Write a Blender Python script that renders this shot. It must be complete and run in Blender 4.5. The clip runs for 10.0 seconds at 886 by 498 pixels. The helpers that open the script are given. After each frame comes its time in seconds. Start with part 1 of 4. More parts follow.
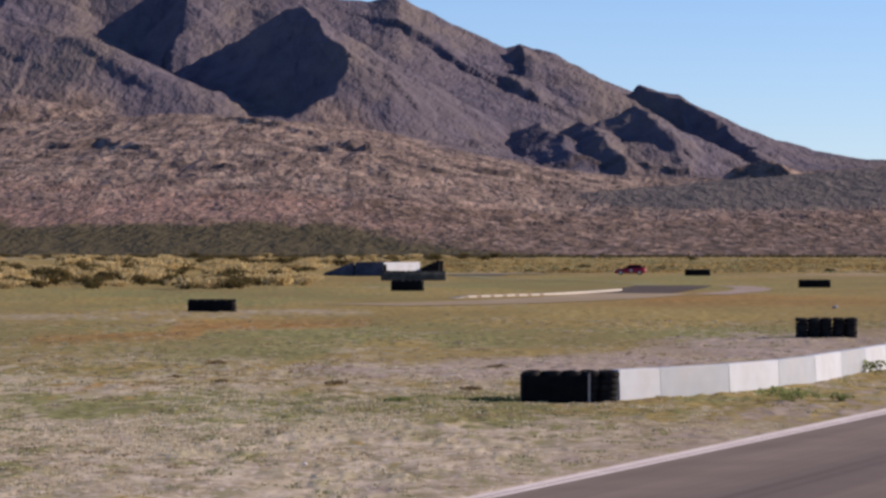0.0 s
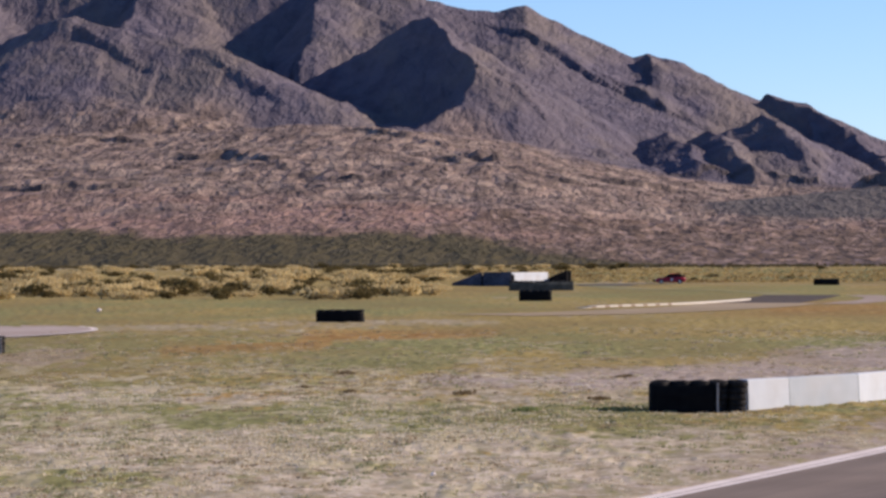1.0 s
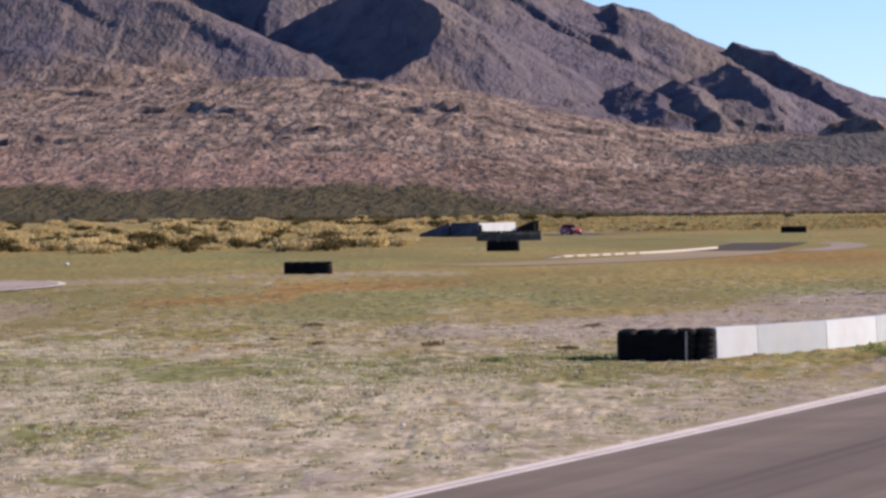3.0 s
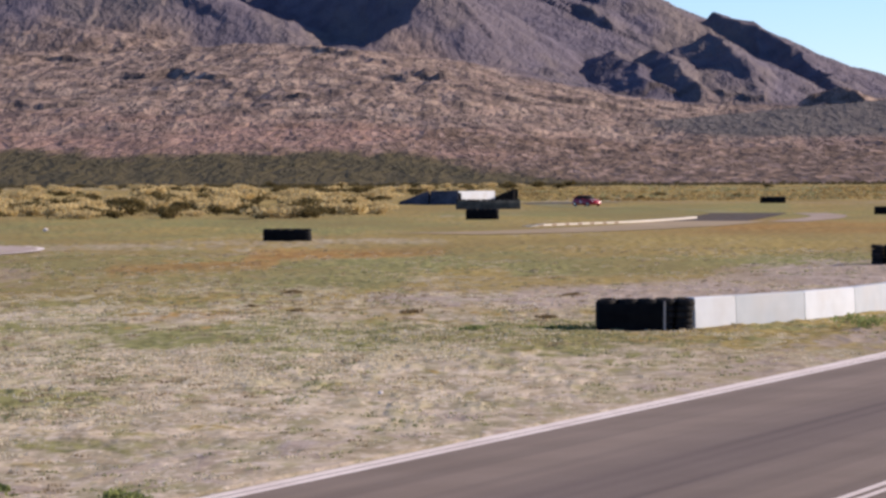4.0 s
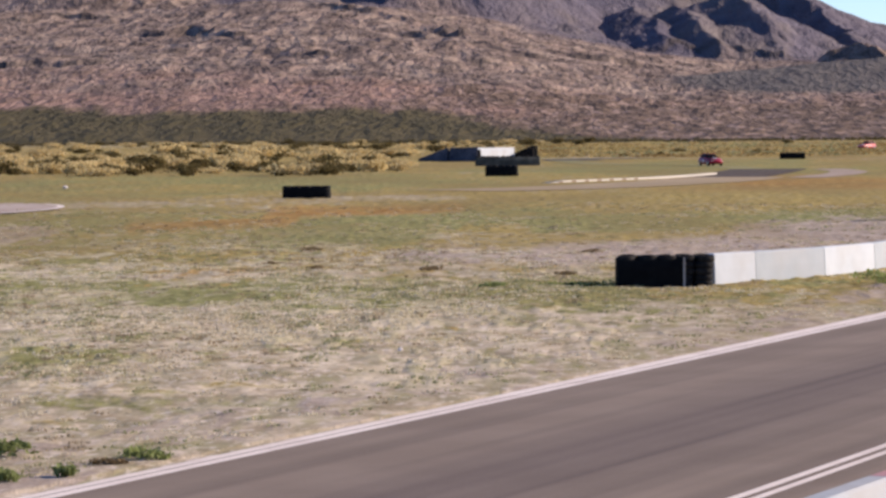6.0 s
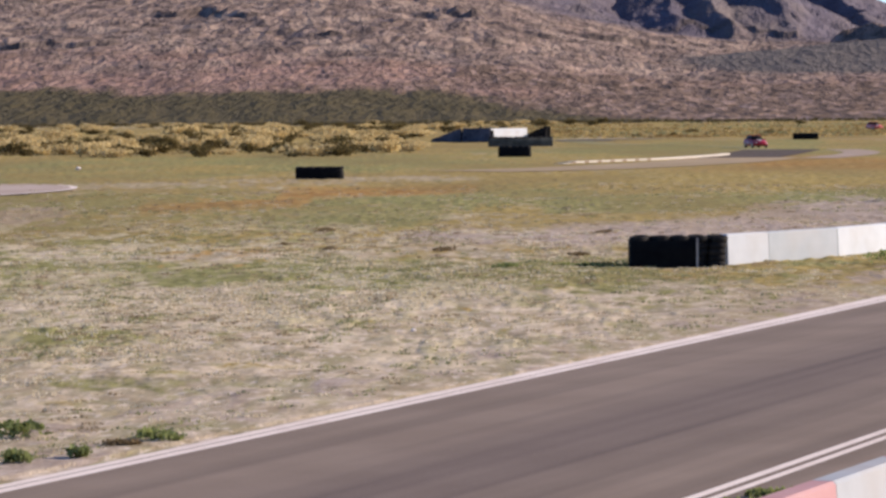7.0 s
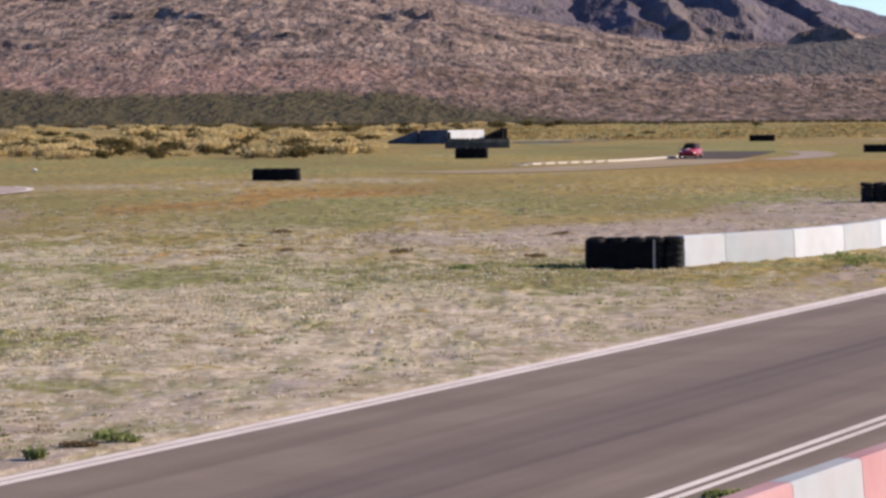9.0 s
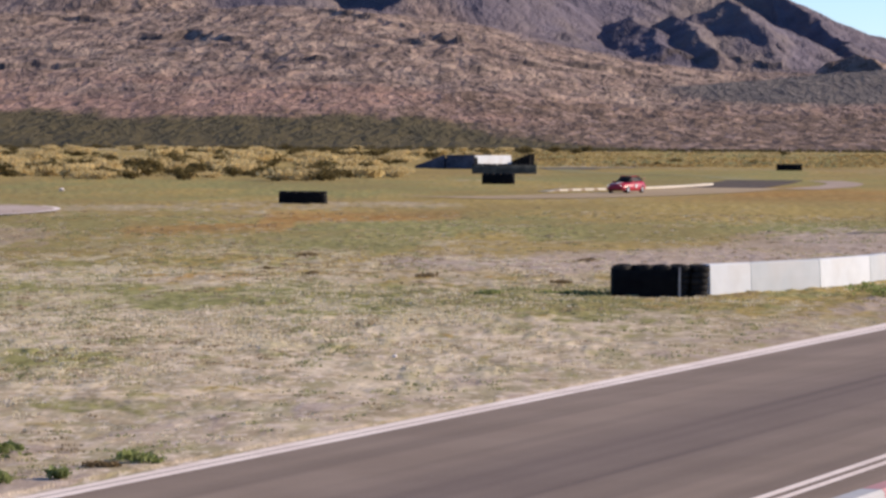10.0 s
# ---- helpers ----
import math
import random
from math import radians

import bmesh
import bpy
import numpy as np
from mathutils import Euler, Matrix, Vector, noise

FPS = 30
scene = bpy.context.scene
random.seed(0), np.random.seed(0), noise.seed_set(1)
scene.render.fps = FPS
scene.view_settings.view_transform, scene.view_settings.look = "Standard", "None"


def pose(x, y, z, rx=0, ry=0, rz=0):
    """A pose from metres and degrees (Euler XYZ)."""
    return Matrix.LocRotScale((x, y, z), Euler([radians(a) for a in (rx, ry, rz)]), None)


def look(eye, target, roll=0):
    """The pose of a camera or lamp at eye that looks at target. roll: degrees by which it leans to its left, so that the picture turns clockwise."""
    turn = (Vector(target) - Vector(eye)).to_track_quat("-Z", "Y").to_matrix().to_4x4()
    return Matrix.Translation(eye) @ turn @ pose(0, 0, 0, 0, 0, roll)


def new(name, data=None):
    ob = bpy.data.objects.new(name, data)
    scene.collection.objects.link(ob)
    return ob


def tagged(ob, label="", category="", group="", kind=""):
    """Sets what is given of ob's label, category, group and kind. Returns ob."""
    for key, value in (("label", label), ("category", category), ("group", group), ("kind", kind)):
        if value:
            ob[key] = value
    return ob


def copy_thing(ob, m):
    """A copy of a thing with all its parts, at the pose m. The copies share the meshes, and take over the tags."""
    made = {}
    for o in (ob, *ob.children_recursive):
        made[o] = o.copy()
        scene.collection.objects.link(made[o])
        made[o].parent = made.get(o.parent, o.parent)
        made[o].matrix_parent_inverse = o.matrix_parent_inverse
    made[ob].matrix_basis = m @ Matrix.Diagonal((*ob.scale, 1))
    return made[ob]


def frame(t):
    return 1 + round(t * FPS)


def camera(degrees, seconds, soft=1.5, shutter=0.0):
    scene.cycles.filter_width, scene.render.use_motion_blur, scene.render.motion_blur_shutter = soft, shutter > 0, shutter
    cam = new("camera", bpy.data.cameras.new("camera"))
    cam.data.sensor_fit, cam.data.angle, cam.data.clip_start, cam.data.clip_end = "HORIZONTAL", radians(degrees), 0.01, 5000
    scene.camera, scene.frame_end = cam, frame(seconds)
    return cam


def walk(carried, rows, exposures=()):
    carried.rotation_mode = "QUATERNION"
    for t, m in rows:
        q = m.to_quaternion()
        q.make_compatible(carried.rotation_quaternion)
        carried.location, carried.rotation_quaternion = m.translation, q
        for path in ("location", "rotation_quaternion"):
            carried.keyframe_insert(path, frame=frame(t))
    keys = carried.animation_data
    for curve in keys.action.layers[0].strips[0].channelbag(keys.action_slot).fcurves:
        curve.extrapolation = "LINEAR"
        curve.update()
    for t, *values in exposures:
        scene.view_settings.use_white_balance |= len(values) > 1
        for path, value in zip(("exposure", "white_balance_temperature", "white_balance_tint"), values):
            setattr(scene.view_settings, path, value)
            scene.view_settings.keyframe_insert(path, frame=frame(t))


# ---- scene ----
# ---------------------------------------------------------------- camera
# Somebody stands on a bank 5.4 m above the track with a long lens and pans.
cam = camera(14.0, 10.0, soft=2.9)
EYE = (0.0, 0.0, 5.4)
PAN = [
    (0, 89.8127, -0.0150, 0.0030), (0.5, 89.9315, 0.0300, 1.2855), (1, 89.9751, 0.1400, 2.0320), (1.5, 90.0159, 0.1570, 2.3580),
    (2, 90.0895, 0.1500, 2.5000), (2.5, 89.7020, 0.7270, 2.3911), (3, 89.1920, 0.6650, 1.5130), (4.5, 88.6310, 0.1620, 1.2400),
    (5, 88.6570, 0.0600, 1.2980), (5.5, 88.3408, 0.2750, 1.3388), (7, 87.6927, 0.4420, 1.7002), (7.5, 87.6245, 0.4410, 1.7275),
    (8, 87.4683, 0.5010, 1.5058), (8.5, 87.3258, 0.5250, 1.2887), (9, 87.7150, 0.4250, 1.0161), (9.5, 88.2921, 0.0500, 0.8607),
    (10, 88.1100, -0.3400, 1.4518),
]
EXPOSURE = [(0, -0.04, 6600, 17), (0.6, 0.15, 6560, 16), (1.5, 0.19, 6520, 15), (3, 0.26, 6540, 15), (5.5, 0.34, 6650, 14), (7.5, 0.36, 6690, 13), (10, 0.32, 6690, 13)]
walk(cam, [(t, pose(*EYE, rx, ry, rz)) for t, rx, ry, rz in PAN], EXPOSURE)

# ---------------------------------------------------------------- light
SUN_EL, SUN_AZ = 24.0, 72.0  # degrees above the horizon, degrees clockwise from +Y
world = bpy.data.worlds.new("sky")
scene.world = world
world.use_nodes = True
wn = world.node_tree.nodes
sky = wn.new("ShaderNodeTexSky")
sky.sky_type, sky.sun_disc = "NISHITA", False
sky.sun_elevation, sky.sun_rotation = radians(SUN_EL), radians(SUN_AZ)
sky.altitude, sky.air_density, sky.dust_density, sky.ozone_density = 2500, 1.0, 0.0, 6.0
wn["Background"].inputs["Strength"].default_value = 0.14
tint = wn.new("ShaderNodeMix")
tint.data_type, tint.blend_type = "RGBA", "MULTIPLY"
tint.inputs[0].default_value, tint.inputs[7].default_value = 1.0, (1.0, 0.955, 0.995, 1)
world.node_tree.links.new(sky.outputs[0], tint.inputs[6])
world.node_tree.links.new(tint.outputs[2], wn["Background"].inputs[0])
sun_data = bpy.data.lights.new("sun", "SUN")
sun_data.energy, sun_data.angle, sun_data.color = 5.6, radians(0.53), (1.0, 0.85, 0.70)
sun = new("sun", sun_data)
sun.matrix_basis = look((0, 0, 80), (-math.sin(radians(SUN_AZ)) * 100, -math.cos(radians(SUN_AZ)) * 100, 80 - 100 * math.tan(radians(SUN_EL))))


# ---------------------------------------------------------------- materials
class Mat:
    """A small wrapper round a node material."""

    def __init__(self, name, rough=0.9, metal=0.0, spec=0.3):
        self.m = bpy.data.materials.new(name)
        self.m.use_nodes = True
        self.t = self.m.node_tree
        self.n, self.l = self.t.nodes, self.t.links
        self.b = self.n["Principled BSDF"]
        self.b.inputs["Roughness"].default_value = rough
        self.b.inputs["Metallic"].default_value = metal
        self.b.inputs["Specular IOR Level"].default_value = spec
        self.pos = self.n.new("ShaderNodeNewGeometry").outputs["Position"]
        self.loc = self.n.new("ShaderNodeTexCoord").outputs["Object"]

    def noise(self, scale, detail=4, rough=0.55, where=None, squash=None, distort=0.0):
        v = where or self.pos
        if squash:
            mp = self.n.new("ShaderNodeMapping")
            mp.inputs["Scale"].default_value = squash
            self.l.new(v, mp.inputs["Vector"])
            v = mp.outputs[0]
        t = self.n.new("ShaderNodeTexNoise")
        t.inputs["Scale"].default_value, t.inputs["Detail"].default_value = scale, detail
        t.inputs["Roughness"].default_value, t.inputs["Distortion"].default_value = rough, distort
        self.l.new(v, t.inputs["Vector"])
        return t.outputs["Fac"]

    def attr(self, name):
        a = self.n.new("ShaderNodeAttribute")
        a.attribute_name = name
        return a.outputs["Fac"]

    def rand(self):
        return self.n.new("ShaderNodeObjectInfo").outputs["Random"]

    def island(self):
        return self.n.new("ShaderNodeNewGeometry").outputs["Random Per Island"]

    def span(self, fac, lo, hi, a=0.0, b=1.0):
        r = self.n.new("ShaderNodeMapRange")
        for key, val in (("From Min", lo), ("From Max", hi), ("To Min", a), ("To Max", b)):
            r.inputs[key].default_value = val
        self.l.new(fac, r.inputs["Value"])
        return r.outputs[0]

    def math(self, op, a, b):
        m = self.n.new("ShaderNodeMath")
        m.operation = op
        for i, v in enumerate((a, b)):
            if isinstance(v, (int, float)):
                m.inputs[i].default_value = v
            else:
                self.l.new(v, m.inputs[i])
        return m.outputs[0]

    def mix(self, fac, a, b, blend="MIX"):
        m = self.n.new("ShaderNodeMix")
        m.data_type, m.blend_type = "RGBA", blend
        for sock, v in ((m.inputs[0], fac), (m.inputs[6], a), (m.inputs[7], b)):
            if isinstance(v, (int, float)):
                sock.default_value = v
            elif isinstance(v, tuple):
                sock.default_value = (*v[:3], 1)
            else:
                self.l.new(v, sock)
        return m.outputs[2]

    def bump(self, height, strength=0.4, dist=0.02):
        b = self.n.new("ShaderNodeBump")
        b.inputs["Strength"].default_value, b.inputs["Distance"].default_value = strength, dist
        self.l.new(height, b.inputs["Height"])
        self.l.new(b.outputs[0], self.b.inputs["Normal"])
        return self

    def out(self, colour):
        if isinstance(colour, tuple):
            self.b.inputs["Base Color"].default_value = (*colour[:3], 1)
        else:
            self.l.new(colour, self.b.inputs["Base Color"])
        return self.m


def speckled(name, a, b, scale, rough=0.85, spec=0.3, dust=None, metal=0.0):
    """Two tones broken up at two scales, an optional dusty film."""
    m = Mat(name, rough, metal, spec)
    n1, n2 = m.noise(scale, 5, where=m.loc), m.noise(scale * 0.13, 3, where=m.loc)
    c = m.mix(m.span(m.math("ADD", n1, n2), 0.75, 1.25), a, b)
    if dust:
        c = m.mix(m.span(m.noise(scale * 0.3, 6, where=m.loc), 0.5, 0.75, 0, 0.55), c, dust)
    m.bump(n1, 0.25, 0.01)
    return m.out(c)


def ground_material():
    m = Mat("desert_ground", 0.98, 0, 0.05)
    fine, mid, wide = m.noise(7.0, 5, 0.65, squash=(1, 0.5, 1)), m.noise(1.3, 5, 0.6, squash=(1, 0.5, 1)), m.noise(0.16, 4, 0.55, squash=(1, 0.5, 1))
    patch = m.noise(0.7, 5, 0.65, squash=(1, 0.34, 1), distort=0.5)
    tuft = m.noise(1.0, 5, 0.68, squash=(1, 0.32, 1), distort=0.3)
    speck = m.noise(2.2, 5, 0.64, squash=(1, 0.34, 1))
    dirt = m.mix(m.span(mid, 0.38, 0.62), (0.36, 0.285, 0.19), (0.60, 0.495, 0.37))
    dirt = m.mix(m.span(patch, 0.5, 0.60, 0, 0.85), dirt, (0.68, 0.585, 0.43))
    dirt = m.mix(m.span(patch, 0.49, 0.41, 0, 0.6), dirt, (0.275, 0.255, 0.155))
    dirt = m.mix(m.span(speck, 0.53, 0.64, 0, 0.75), dirt, (0.25, 0.21, 0.12))
    dirt = m.mix(m.span(tuft, 0.52, 0.62, 0, 0.8), dirt, (0.33, 0.30, 0.155))
    clod = m.noise(4.0, 4, 0.6, squash=(1, 0.36, 1))
    dirt = m.mix(m.span(clod, 0.54, 0.64, 0, 0.65), dirt, (0.74, 0.645, 0.55))
    straw = m.mix(m.span(mid, 0.36, 0.62), (0.23, 0.17, 0.052), (0.49, 0.375, 0.125))
    straw = m.mix(m.span(speck, 0.51, 0.61, 0, 0.7), straw, (0.15, 0.125, 0.05))
    straw = m.mix(m.span(speck, 0.46, 0.36, 0, 0.5), straw, (0.50, 0.41, 0.24))
    green = m.mix(m.span(speck, 0.62, 0.38), (0.150, 0.150, 0.055), (0.345, 0.335, 0.135))
    gravel = m.mix(m.span(mid, 0.36, 0.64), (0.30, 0.24, 0.195), (0.50, 0.41, 0.34))
    gravel = m.mix(m.span(speck, 0.54, 0.68, 0, 0.55), gravel, (0.17, 0.135, 0.11))
    gravel = m.mix(m.span(clod, 0.55, 0.64, 0, 0.6), gravel, (0.62, 0.53, 0.46))
    rust = m.mix(m.span(tuft, 0.40, 0.60), (0.24, 0.115, 0.030), (0.44, 0.285, 0.10))

    def cover(name, tex, lo=0.42, hi=0.62, much=2.2):
        return m.span(m.math("ADD", m.attr(name), m.math("MULTIPLY", m.math("SUBTRACT", tex, 0.5), much)), lo, hi)

    lump = m.attr("lump")
    clods = m.mix(m.span(m.noise(0.45, 4, 0.6, squash=(1, 0.3, 1)), 0.44, 0.58), (0.70, 0.61, 0.465), (0.40, 0.37, 0.22))
    dirt = m.mix(m.span(lump, 0.12, 0.5, 0, 0.8), dirt, clods)
    c = m.mix(cover("straw", patch), dirt, straw)
    c = m.mix(m.span(lump, 0.2, 0.7, 0, 0.45), c, m.mix(m.span(mid, 0.4, 0.6), (0.52, 0.44, 0.27), (0.24, 0.215, 0.10)))
    c = m.mix(cover("green", m.math("ADD", m.math("MULTIPLY", tuft, 0.75), m.math("MULTIPLY", wide, 0.25)), 0.36, 0.66, 2.6), c, green)
    c = m.mix(cover("rust", tuft, 0.44, 0.7, 2.6), c, rust)
    c = m.mix(cover("gravel", patch), c, gravel)
    c = m.mix(m.math("MULTIPLY", m.span(m.attr("straw"), 0.2, 0.75, 0.2, 1.0), m.span(m.noise(0.05, 4, 0.6, squash=(1, 0.3, 1)), 0.42, 0.57, 0.0, 0.6)), c, m.mix(tuft, (0.15, 0.11, 0.040), (0.36, 0.27, 0.11)))
    bare = m.span(m.noise(0.42, 4, 0.62, squash=(1, 0.30, 1), distort=0.6), 0.52, 0.60, 0, 0.6)
    c = m.mix(m.math("MULTIPLY", m.attr("bare"), bare), c, m.mix(m.span(mid, 0.4, 0.6), (0.52, 0.44, 0.30), (0.66, 0.57, 0.41)))
    c = m.mix(m.span(fine, 0.4, 0.7, 0.0, 0.22), c, (0.12, 0.09, 0.06))
    m.bump(m.math("ADD", fine, m.math("MULTIPLY", patch, 2.0)), 0.5, 0.06)
    return m.out(c)


def terrain_material():
    m = Mat("desert_mountain", 0.95, 0, 0.1)
    shrub = m.noise(0.30, 4, 0.6, squash=(1, 0.24, 1))
    clump = m.noise(0.095, 4, 0.6, squash=(1, 0.24, 1))
    mid, wide = m.noise(0.05, 5, 0.6), m.noise(0.008, 4, 0.55)
    # extra blue in these rock tones stands in for the distance haze
    rock = m.mix(m.span(mid, 0.38, 0.62), (0.088, 0.078, 0.104), (0.148, 0.129, 0.156))
    rock = m.mix(m.span(wide, 0.42, 0.6, 0, 0.6), rock, (0.138, 0.117, 0.130))
    rock = m.mix(m.span(m.noise(0.013, 5, 0.6, squash=(1, 0.3, 1)), 0.47, 0.62, 0, 0.75), rock, (0.180, 0.149, 0.134))
    rock = m.mix(m.span(clump, 0.54, 0.68, 0, 0.45), rock, (0.082, 0.070, 0.082))
    tan = m.mix(m.span(clump, 0.40, 0.58), (0.295, 0.214, 0.172), (0.140, 0.103, 0.086))
    tan = m.mix(m.span(shrub, 0.51, 0.60, 0, 0.8), tan, (0.078, 0.058, 0.047))
    pink = m.mix(m.span(clump, 0.36, 0.62), (0.33, 0.205, 0.160), (0.185, 0.115, 0.088))
    pink = m.mix(m.span(shrub, 0.50, 0.62, 0, 0.75), pink, (0.09, 0.062, 0.045))
    scrub = m.mix(m.span(clump, 0.36, 0.64), (0.100, 0.080, 0.038), (0.070, 0.058, 0.027))
    scrub = m.mix(m.span(shrub, 0.46, 0.62, 0, 0.5), scrub, (0.052, 0.045, 0.017))
    clod = m.noise(0.24, 4, 0.58, squash=(1, 0.17, 1), distort=0.4)
    brush = m.mix(m.span(clump, 0.38, 0.60), (0.190, 0.130, 0.096), (0.122, 0.083, 0.060))
    brush = m.mix(m.span(clod, 0.50, 0.60, 0, 0.8), brush, (0.082, 0.057, 0.041))
    brush = m.mix(m.span(clod, 0.47, 0.38, 0, 0.75), brush, (0.335, 0.240, 0.195))
    pink = m.mix(m.span(clod, 0.46, 0.38, 0, 0.55), pink, (0.42, 0.285, 0.23))
    tan = m.mix(m.span(m.noise(0.06, 4, 0.6, squash=(1, 0.2, 1), distort=0.6), 0.50, 0.62, 0, 0.6), tan, (0.42, 0.32, 0.25))
    slate = m.mix(m.span(clump, 0.36, 0.64), (0.098, 0.086, 0.080), (0.142, 0.124, 0.110))
    c = m.mix(m.attr("fan"), rock, tan)
    c = m.mix(m.attr("pink"), c, pink)
    c = m.mix(m.attr("brush"), c, brush)
    c = m.mix(m.attr("slate"), c, slate)
    c = m.mix(m.attr("scrub"), c, scrub)
    # a darker colour on the front faces of the ledges, broken by clumps
    c = m.mix(m.math("MULTIPLY", m.attr("ledge_front"), m.span(clump, 0.3, 0.6, 0.25, 0.85)), c, (0.085, 0.068, 0.062))
    m.bump(m.math("ADD", shrub, m.math("MULTIPLY", clump, 2.0)), 0.9, 2.6)
    return m.out(c)


def asphalt_material(name="asphalt", tone=1.0):
    m = Mat(name, 0.95, 0, 0.08)
    fine, wide = m.noise(40, 4, 0.6), m.noise(0.3, 4)
    along = m.noise(0.8, 4, 0.55, squash=(1, 1, 1), where=m.attr_vec("lane")) if name == "asphalt" else m.noise(1.0, 4)
    c = m.mix(m.span(wide, 0.35, 0.65), tuple(v * tone for v in (0.215, 0.168, 0.133)), tuple(v * tone for v in (0.255, 0.202, 0.162)))
    c = m.mix(m.span(along, 0.44, 0.66, 0, 0.6), c, tuple(v * tone for v in (0.125, 0.098, 0.082)))
    if name == "asphalt":
        c = m.mix(m.math("MULTIPLY", m.attr("wear"), 0.5), c, (0.125, 0.098, 0.092))
        c = m.mix(m.math("MULTIPLY", m.attr("rubber"), m.span(m.noise(0.9, 4, 0.6, where=m.attr_vec("lane"), squash=(1, 3, 1)), 0.35, 0.65, 0.1, 0.6)), c, (0.085, 0.066, 0.062))
    c = m.mix(m.span(fine, 0.5, 0.7, 0, 0.25), c, (0.34, 0.29, 0.26))
    m.bump(fine, 0.3, 0.004)
    return m.out(c)


def attr_vec(self, name):
    a = self.n.new("ShaderNodeAttribute")
    a.attribute_name = name
    return a.outputs["Vector"]


Mat.attr_vec = attr_vec

M_GROUND, M_TERRAIN = ground_material(), terrain_material()
M_ASPHALT, M_FAR_ASPHALT = asphalt_material(), asphalt_material("old_asphalt", 0.42)
M_DUSTY_ROAD = speckled("dusty_track", (0.31, 0.24, 0.155), (0.42, 0.33, 0.215), 0.3, 0.95, 0.05, dust=(0.32, 0.26, 0.13))
M_GREY_TRACK = speckled("grey_track", (0.085, 0.082, 0.070), (0.14, 0.13, 0.10), 0.3, 0.95, 0.05, dust=(0.17, 0.15, 0.10))
M_GRASSY_TRACK = speckled("grassy_track", (0.22, 0.205, 0.095), (0.31, 0.275, 0.135), 0.4, 0.95, 0.05, dust=(0.27, 0.25, 0.12))
M_APRON = speckled("dusty_paving", (0.36, 0.285, 0.24), (0.46, 0.375, 0.325), 0.5, 0.95, 0.08, dust=(0.50, 0.42, 0.36))
M_DUSTY_APRON = speckled("dusty_apron", (0.32, 0.25, 0.195), (0.41, 0.325, 0.265), 0.5, 0.95, 0.08, dust=(0.36, 0.28, 0.19))
M_LINE = speckled("worn_white_line", (0.70, 0.61, 0.55), (0.81, 0.73, 0.67), 2.0, 0.9, 0.1, dust=(0.56, 0.47, 0.43))
M_WHITE = speckled("white_paint", (0.455, 0.49, 0.525), (0.52, 0.555, 0.59), 1.6, 0.7, dust=(0.40, 0.38, 0.36))
M_GREY = speckled("pale_grey_paint", (0.335, 0.37, 0.40), (0.39, 0.425, 0.455), 1.6, 0.7, dust=(0.40, 0.38, 0.36))
M_RED = speckled("faded_red_paint", (0.42, 0.225, 0.235), (0.47, 0.265, 0.275), 1.6, 0.8, 0.1, dust=(0.50, 0.36, 0.35))
# the white paint again, darkened to offset stronger sun on the near barrier
M_DIM_WHITE = speckled("dimmed_white_paint", (0.36, 0.385, 0.41), (0.42, 0.445, 0.47), 1.6, 0.8, 0.1, dust=(0.36, 0.33, 0.31))
M_RUBBER = speckled("old_rubber", (0.008, 0.008, 0.009), (0.020, 0.019, 0.019), 6.0, 0.85, 0.15, dust=(0.045, 0.039, 0.034))
M_BELT = speckled("conveyor_belt_rubber", (0.006, 0.006, 0.007), (0.012, 0.012, 0.012), 3.0, 0.95, 0.05)
M_TARP = speckled("blue_black_tarpaulin", (0.026, 0.028, 0.042), (0.095, 0.097, 0.125), 2.5, 0.9, 0.05)
M_DUSTY_BELT = speckled("dusty_rubber_belt", (0.040, 0.042, 0.038), (0.105, 0.108, 0.095), 1.2, 0.95, 0.05)
M_DUSTY_RED = speckled("dull_red_kerb_paint", (0.24, 0.18, 0.13), (0.32, 0.25, 0.18), 2.0, 0.9)
M_KERB = speckled("weathered_kerb_paint", (0.50, 0.455, 0.385), (0.60, 0.55, 0.47), 2.0, 0.9, 0.1, dust=(0.42, 0.36, 0.27))
M_STRAP = speckled("pale_strap", (0.30, 0.27, 0.25), (0.40, 0.37, 0.34), 5.0, 0.8)


# ---------------------------------------------------------------- mesh helpers
def finish(name, bm, mat, parent=None, label="", smooth=False):
    me = bpy.data.meshes.new(name)
    bm.to_mesh(me)
    bm.free()
    if mat:
        me.materials.append(mat)
    if smooth:
        me.polygons.foreach_set("use_smooth", [True] * len(me.polygons))
    ob = new(name, me)
    if parent:
        ob.parent = parent
    if label:
        ob["label"] = label
    return ob


def part(name, bm, mat, parent, label="", smooth=False):
    return finish(name, bm, mat, parent, label, smooth)


def share(name, me, parent, m):
    ob = new(name, me)
    ob.parent = parent
    ob.matrix_basis = m
    return ob


def box(bm, sx, sy, sz, m=Matrix(), bevel=0.0):
    """A box centred in x and y that stands on z = 0."""
    r = bmesh.ops.create_cube(bm, size=1, matrix=m @ Matrix.Translation((0, 0, sz / 2)) @ Matrix.Diagonal((sx, sy, sz, 1)))
    if bevel:
        edges = list({e for v in r["verts"] for e in v.link_edges})
        bmesh.ops.bevel(bm, geom=edges, offset=bevel, segments=2, affect="EDGES", profile=0.6)
    return bm


